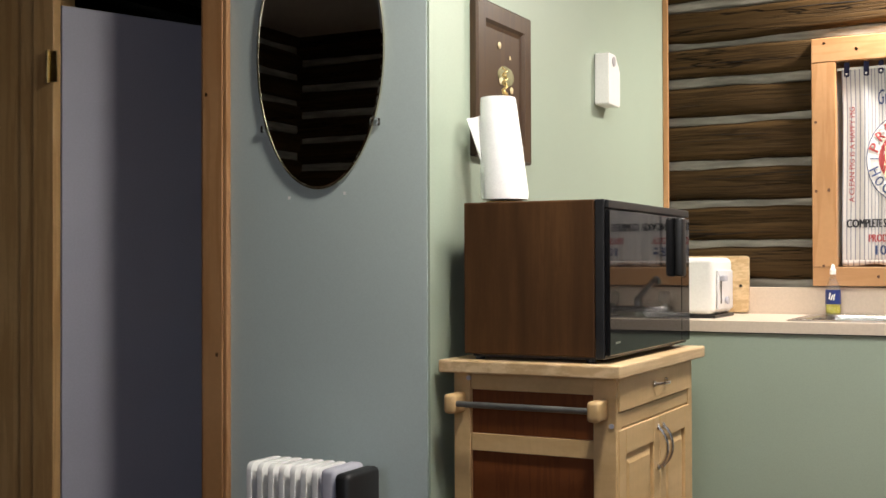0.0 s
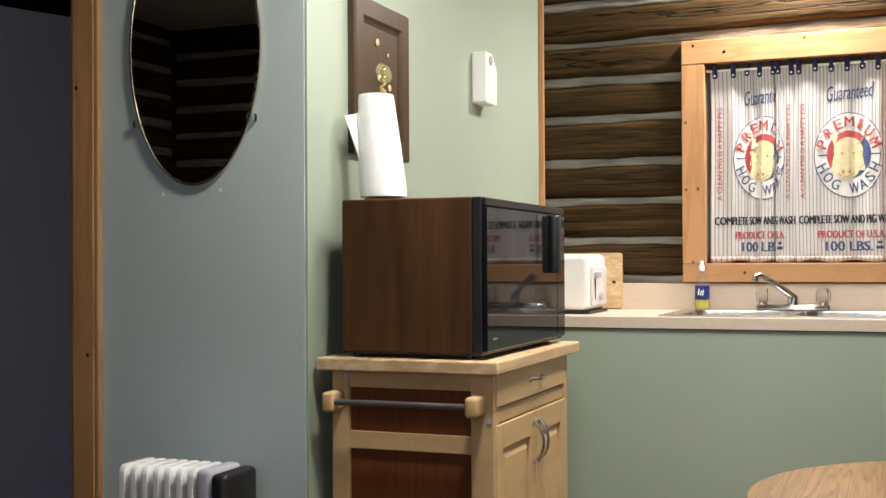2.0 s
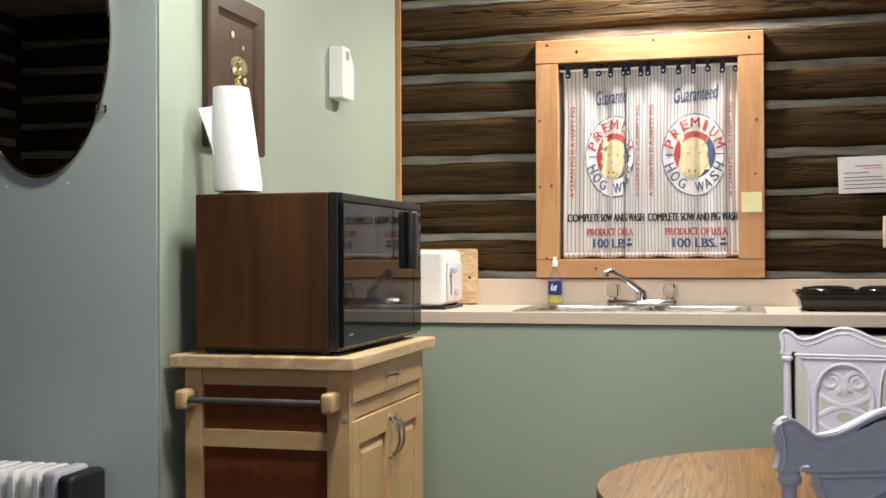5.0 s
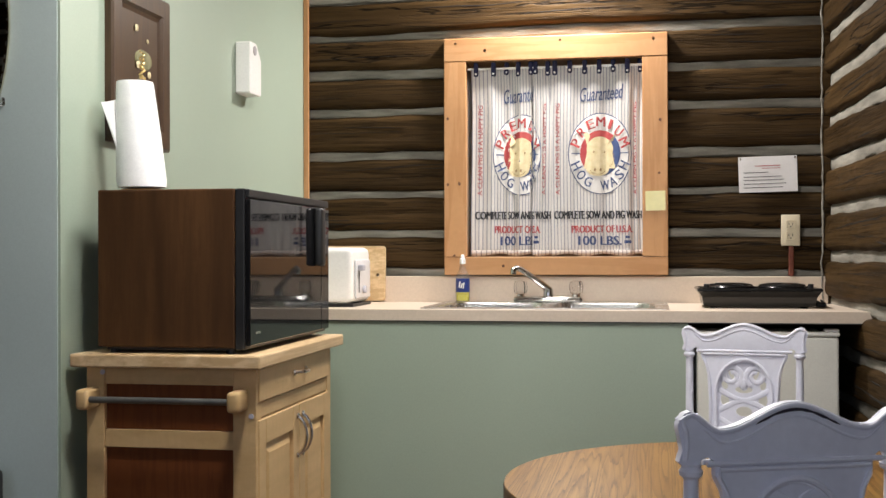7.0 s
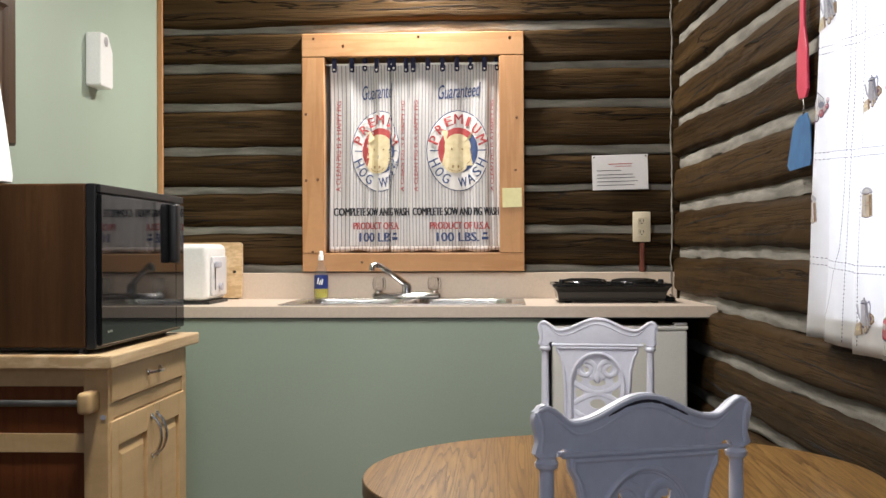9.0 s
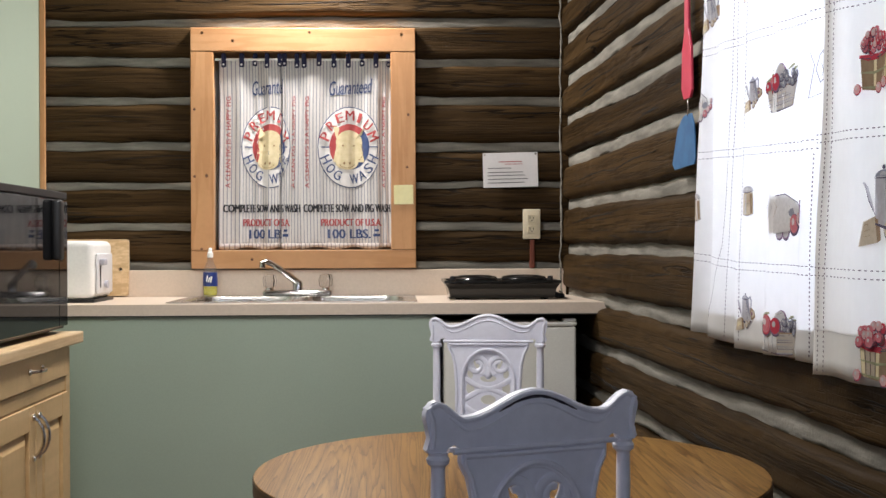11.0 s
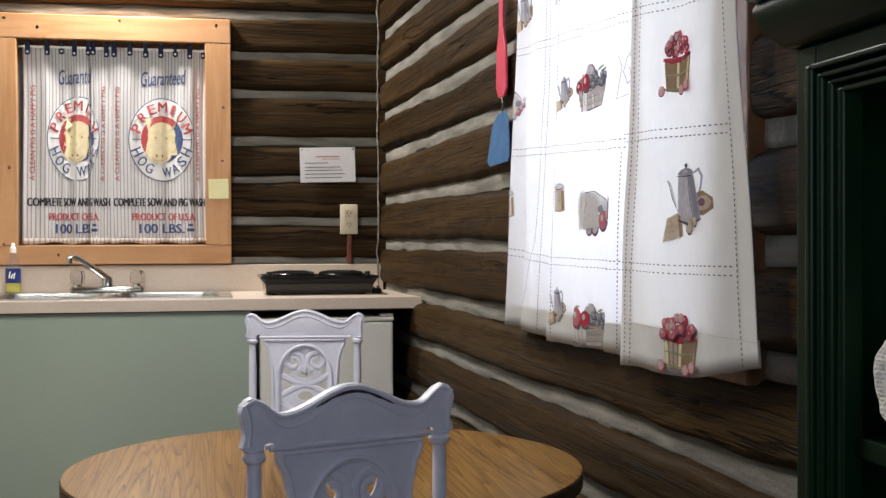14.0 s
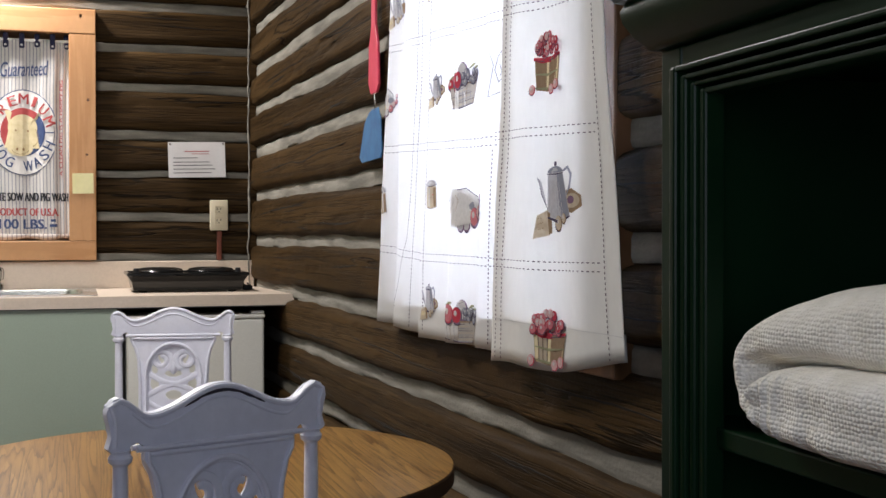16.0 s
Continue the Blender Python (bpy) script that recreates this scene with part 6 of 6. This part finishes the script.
stitch_row(p, [(3.006, 0.960), (2.969, 1.312), (2.956, 1.489), (2.935, 1.75)])
tagged(p.done("stitching", cw, "dark dashed thread seams"), kind="stuff")
p = Print(fall_right, LIFT)
p.quad(2.60, 0.997, 3.05, 0.9982, PALE, 0.2, n=40)
p.done("hem_seam", cw)
part("rod", tube([(1.78, -0.075, 2.05), (3.08, -0.075, 2.05)], 0.008, 10), WHITE_PLASTIC, cw)
for u in (1.80, 3.06):
    part("rod_bracket", boxes((u - 0.01, -0.08, 2.035, u + 0.01, 0.0, 2.065), bevel=0.003), WHITE_PLASTIC, cw)

# fly swatter on a nail beside the curtain
sw = thing("fly_swatter", SIDE, "pink-handled fly swatter with a blue flap hung on the log wall", "fly swatter")
SWP = mat("pink plastic", (0.62, 0.05, 0.10), (0.70, 0.08, 0.14), (20, 20, 20), 0.35, 0.05)
SWB = mat("blue plastic", (0.03, 0.12, 0.28), (0.05, 0.17, 0.36), (30, 30, 30), 0.5, 0.2)
part("handle", plate([(1.722, 1.90), (1.746, 1.90), (1.752, 1.66), (1.772, 1.61), (1.778, 1.51), (1.762, 1.492), (1.712, 1.492), (1.694, 1.52), (1.698, 1.61), (1.720, 1.66)], [], -0.040, -0.047, bevel=0.002), SWP, sw)
part("wire", tube([(1.735, -0.0435, 1.495), (1.742, -0.0435, 1.475), (1.739, -0.0435, 1.450)], 0.0022, 6), DULL_METAL, sw)
part("flap", plate([(1.712, 1.455), (1.766, 1.455), (1.790, 1.425), (1.799, 1.345), (1.788, 1.331), (1.625, 1.327), (1.605, 1.342), (1.650, 1.425), (1.690, 1.448)], [], -0.041, -0.0445, bevel=0.001), SWB, sw)
part("nail", tube([(1.734, 0.0, 1.885), (1.734, -0.055, 1.887)], 0.0025, 8), DULL_METAL, sw)

# ---- green cabinet ----
GX, GY0, GY1 = 0.50, 0.20, 0.946
cabn = thing("green_cabinet", pose(0, 0, 0), "tall dark green painted open cabinet with heavy cornice", "cabinet")
back = 0.80
OY1, SHZ = 0.868, 0.980
part("stile", boxes((GX, OY1 + 0.043, 0.0, GX + 0.025, GY1, 1.305), bevel=0.002), CAB_GREEN, cabn)
part("stile", boxes((GX, GY0, 0.0, GX + 0.025, GY0 + 0.08, 1.305), bevel=0.002), CAB_GREEN, cabn)
part("top_rail", boxes((GX + 0.001, GY0 + 0.0805, 1.280, GX + 0.024, OY1 + 0.0425, 1.305), bevel=0.002), CAB_GREEN, cabn)
part("side_board", boxes((GX + 0.0255, GY1 - 0.02, 0.0, back, GY1, 1.305)), CAB_GREEN, cabn)
part("side_board", boxes((GX + 0.0255, GY0, 0.0, back, GY0 + 0.02, 1.305)), CAB_GREEN, cabn)
part("back_board", boxes((back + 0.0005, GY0, 0.0, back + 0.012, GY1, 1.305)), CAB_GREEN, cabn)
part("top_board", boxes((GX + 0.0255, GY0 + 0.0205, 1.283, back, GY1 - 0.0205, 1.303)), CAB_GREEN, cabn)
for z in (SHZ, 0.62, 0.25):
    part("shelf", boxes((GX + 0.012, GY0 + 0.0805, z - 0.018, back, GY1 - 0.0205, z), bevel=0.002), CAB_GREEN, cabn)
for k, (o, w) in enumerate(((0.000, 0.010), (0.0112, 0.009), (0.0212, 0.0075), (0.030, 0.010))):
    d = 0.012 - 0.004 * k
    y = OY1 + 0.042 - o
    z = 1.285 - o * 0.7
    part("moulding", boxes((GX - d, y - w, 0.02, GX + 0.02, y, z), bevel=0.0025), CAB_GREEN, cabn)
    part("moulding", boxes((GX - d, GY0 + 0.082, z - w * 0.5, GX + 0.02, y - w - 0.0004, z), bevel=0.0015), CAB_GREEN, cabn)


def cornice(prof):
    bm = bmesh.new()
    rings = [[(GX - o, GY0 - o, z), (GX - o, GY1 + o * 0.5, z), (back, GY1 + o * 0.5, z), (back, GY0 - o, z)] for o, z in prof]
    return ring_skin(bm, rings)


part("cornice", cornice([(0.004, 1.3055), (0.009, 1.3055), (0.013, 1.310), (0.022, 1.318), (0.031, 1.331), (0.033, 1.341), (0.029, 1.347), (0.037, 1.349), (0.043, 1.356), (0.045, 1.372), (0.040, 1.378), (0.0, 1.380)]), CAB_GREEN, cabn, smooth=True, angle=50)
for y, z in ((0.925, 1.285), (0.915, 1.275), (0.93, 1.268), (0.922, 1.03)):
    o = part("nail_hole", lathe([(0.0022, 0.0), (0.0018, -0.0006)], 8, (0, 0, 0), "x"), BLACK_PLASTIC, cabn)
    o.location = (GX - 0.0002, y, z)

# knitted blanket: two thick folds
KNIT = mat("cream knit wool", (0.80, 0.76, 0.67), (0.90, 0.86, 0.78), (40, 40, 40), 0.95, 0.3, fine=260, dist=0.002)
kn = KNIT.node_tree
k_tc, k_map, k_vor, k_bump = (kn.nodes.new(n) for n in ("ShaderNodeTexCoord", "ShaderNodeMapping", "ShaderNodeTexVoronoi", "ShaderNodeBump"))
k_map.inputs["Scale"].default_value = (300, 270, 300)
k_vor.inputs["Randomness"].default_value = 0.35
k_vor.inputs["Scale"].default_value = 1.0
k_bump.invert = True
k_bump.inputs["Strength"].default_value, k_bump.inputs["Distance"].default_value = 0.9, 0.0022
kn.links.new(k_tc.outputs["Object"], k_map.inputs["Vector"])
kn.links.new(k_map.outputs[0], k_vor.inputs["Vector"])
kn.links.new(k_vor.outputs["Distance"], k_bump.inputs["Height"])
kn.links.new(kn.nodes["Principled BSDF"].inputs["Normal"].links[0].from_socket, k_bump.inputs["Normal"])
kn.links.new(k_bump.outputs[0], kn.nodes["Principled BSDF"].inputs["Normal"])
bl = thing("knit_blanket", pose(0, 0, SHZ), "folded cream knitted blanket on the cabinet shelf", "blanket")


def knit_fold(path, depth, x0, seed, square=0.0):
    """A thick fold of blanket swept along a line of (y, z, half thickness); depth runs into the shelf."""
    n_s, n_p = 90, 56
    ts = [i / (len(path) - 1) for i in range(len(path))]
    at = lambda q, k: float(np.interp(q, ts, [r[k] for r in path]))
    soft = lambda q, k: sum(at(min(1, max(0, q + d)), k) for d in (-0.06, -0.03, 0, 0.03, 0.06)) / 5
    rings = []
    for i in range(n_s + 1):
        q = i / n_s
        y, z, h = soft(q, 0), soft(q, 1), soft(q, 2)
        dy, dz = soft(min(1, q + 0.01), 0) - soft(max(0, q - 0.01), 0), soft(min(1, q + 0.01), 1) - soft(max(0, q - 0.01), 1)
        d = math.hypot(dy, dz) or 1.0
        ny, nz = -dz / d, dy / d
        ring = []
        for j in range(n_p):
            a = 2 * math.pi * j / n_p
            c, t = math.cos(a), math.sin(a)
            sup = (abs(c) ** (3.4 + square) + abs(t) ** (2.4 + square)) ** (-1 / (2.8 + square))
            k = 1 + 0.05 * noise.noise((q * 7, c * 1.5, t * 1.5 + seed)) + 0.03 * noise.noise((q * 19, c * 3, seed))
            ring.append((x0 + depth + c * depth * sup * k, y + ny * t * h * sup * k, z + nz * t * h * sup * k))
        rings.append(ring)
    return ring_skin(bmesh.new(), rings)


part("outer_fold", knit_fold([(0.36, 0.097, 0.042), (0.60, 0.096, 0.041), (0.70, 0.093, 0.038), (0.775, 0.087, 0.028), (0.815, 0.075, 0.018), (0.828, 0.056, 0.0145), (0.820, 0.033, 0.015), (0.795, 0.0175, 0.015), (0.70, 0.0155, 0.014), (0.36, 0.0150, 0.0135)], 0.11, 0.502, 2.0), KNIT, bl, smooth=True, angle=80)
part("inner_fold", knit_fold([(0.36, 0.036, 0.035), (0.66, 0.036, 0.035), (0.735, 0.035, 0.033), (0.765, 0.034, 0.029), (0.782, 0.033, 0.015)], 0.11, 0.486, 9.0, 2.0), KNIT, bl, smooth=True, angle=80)
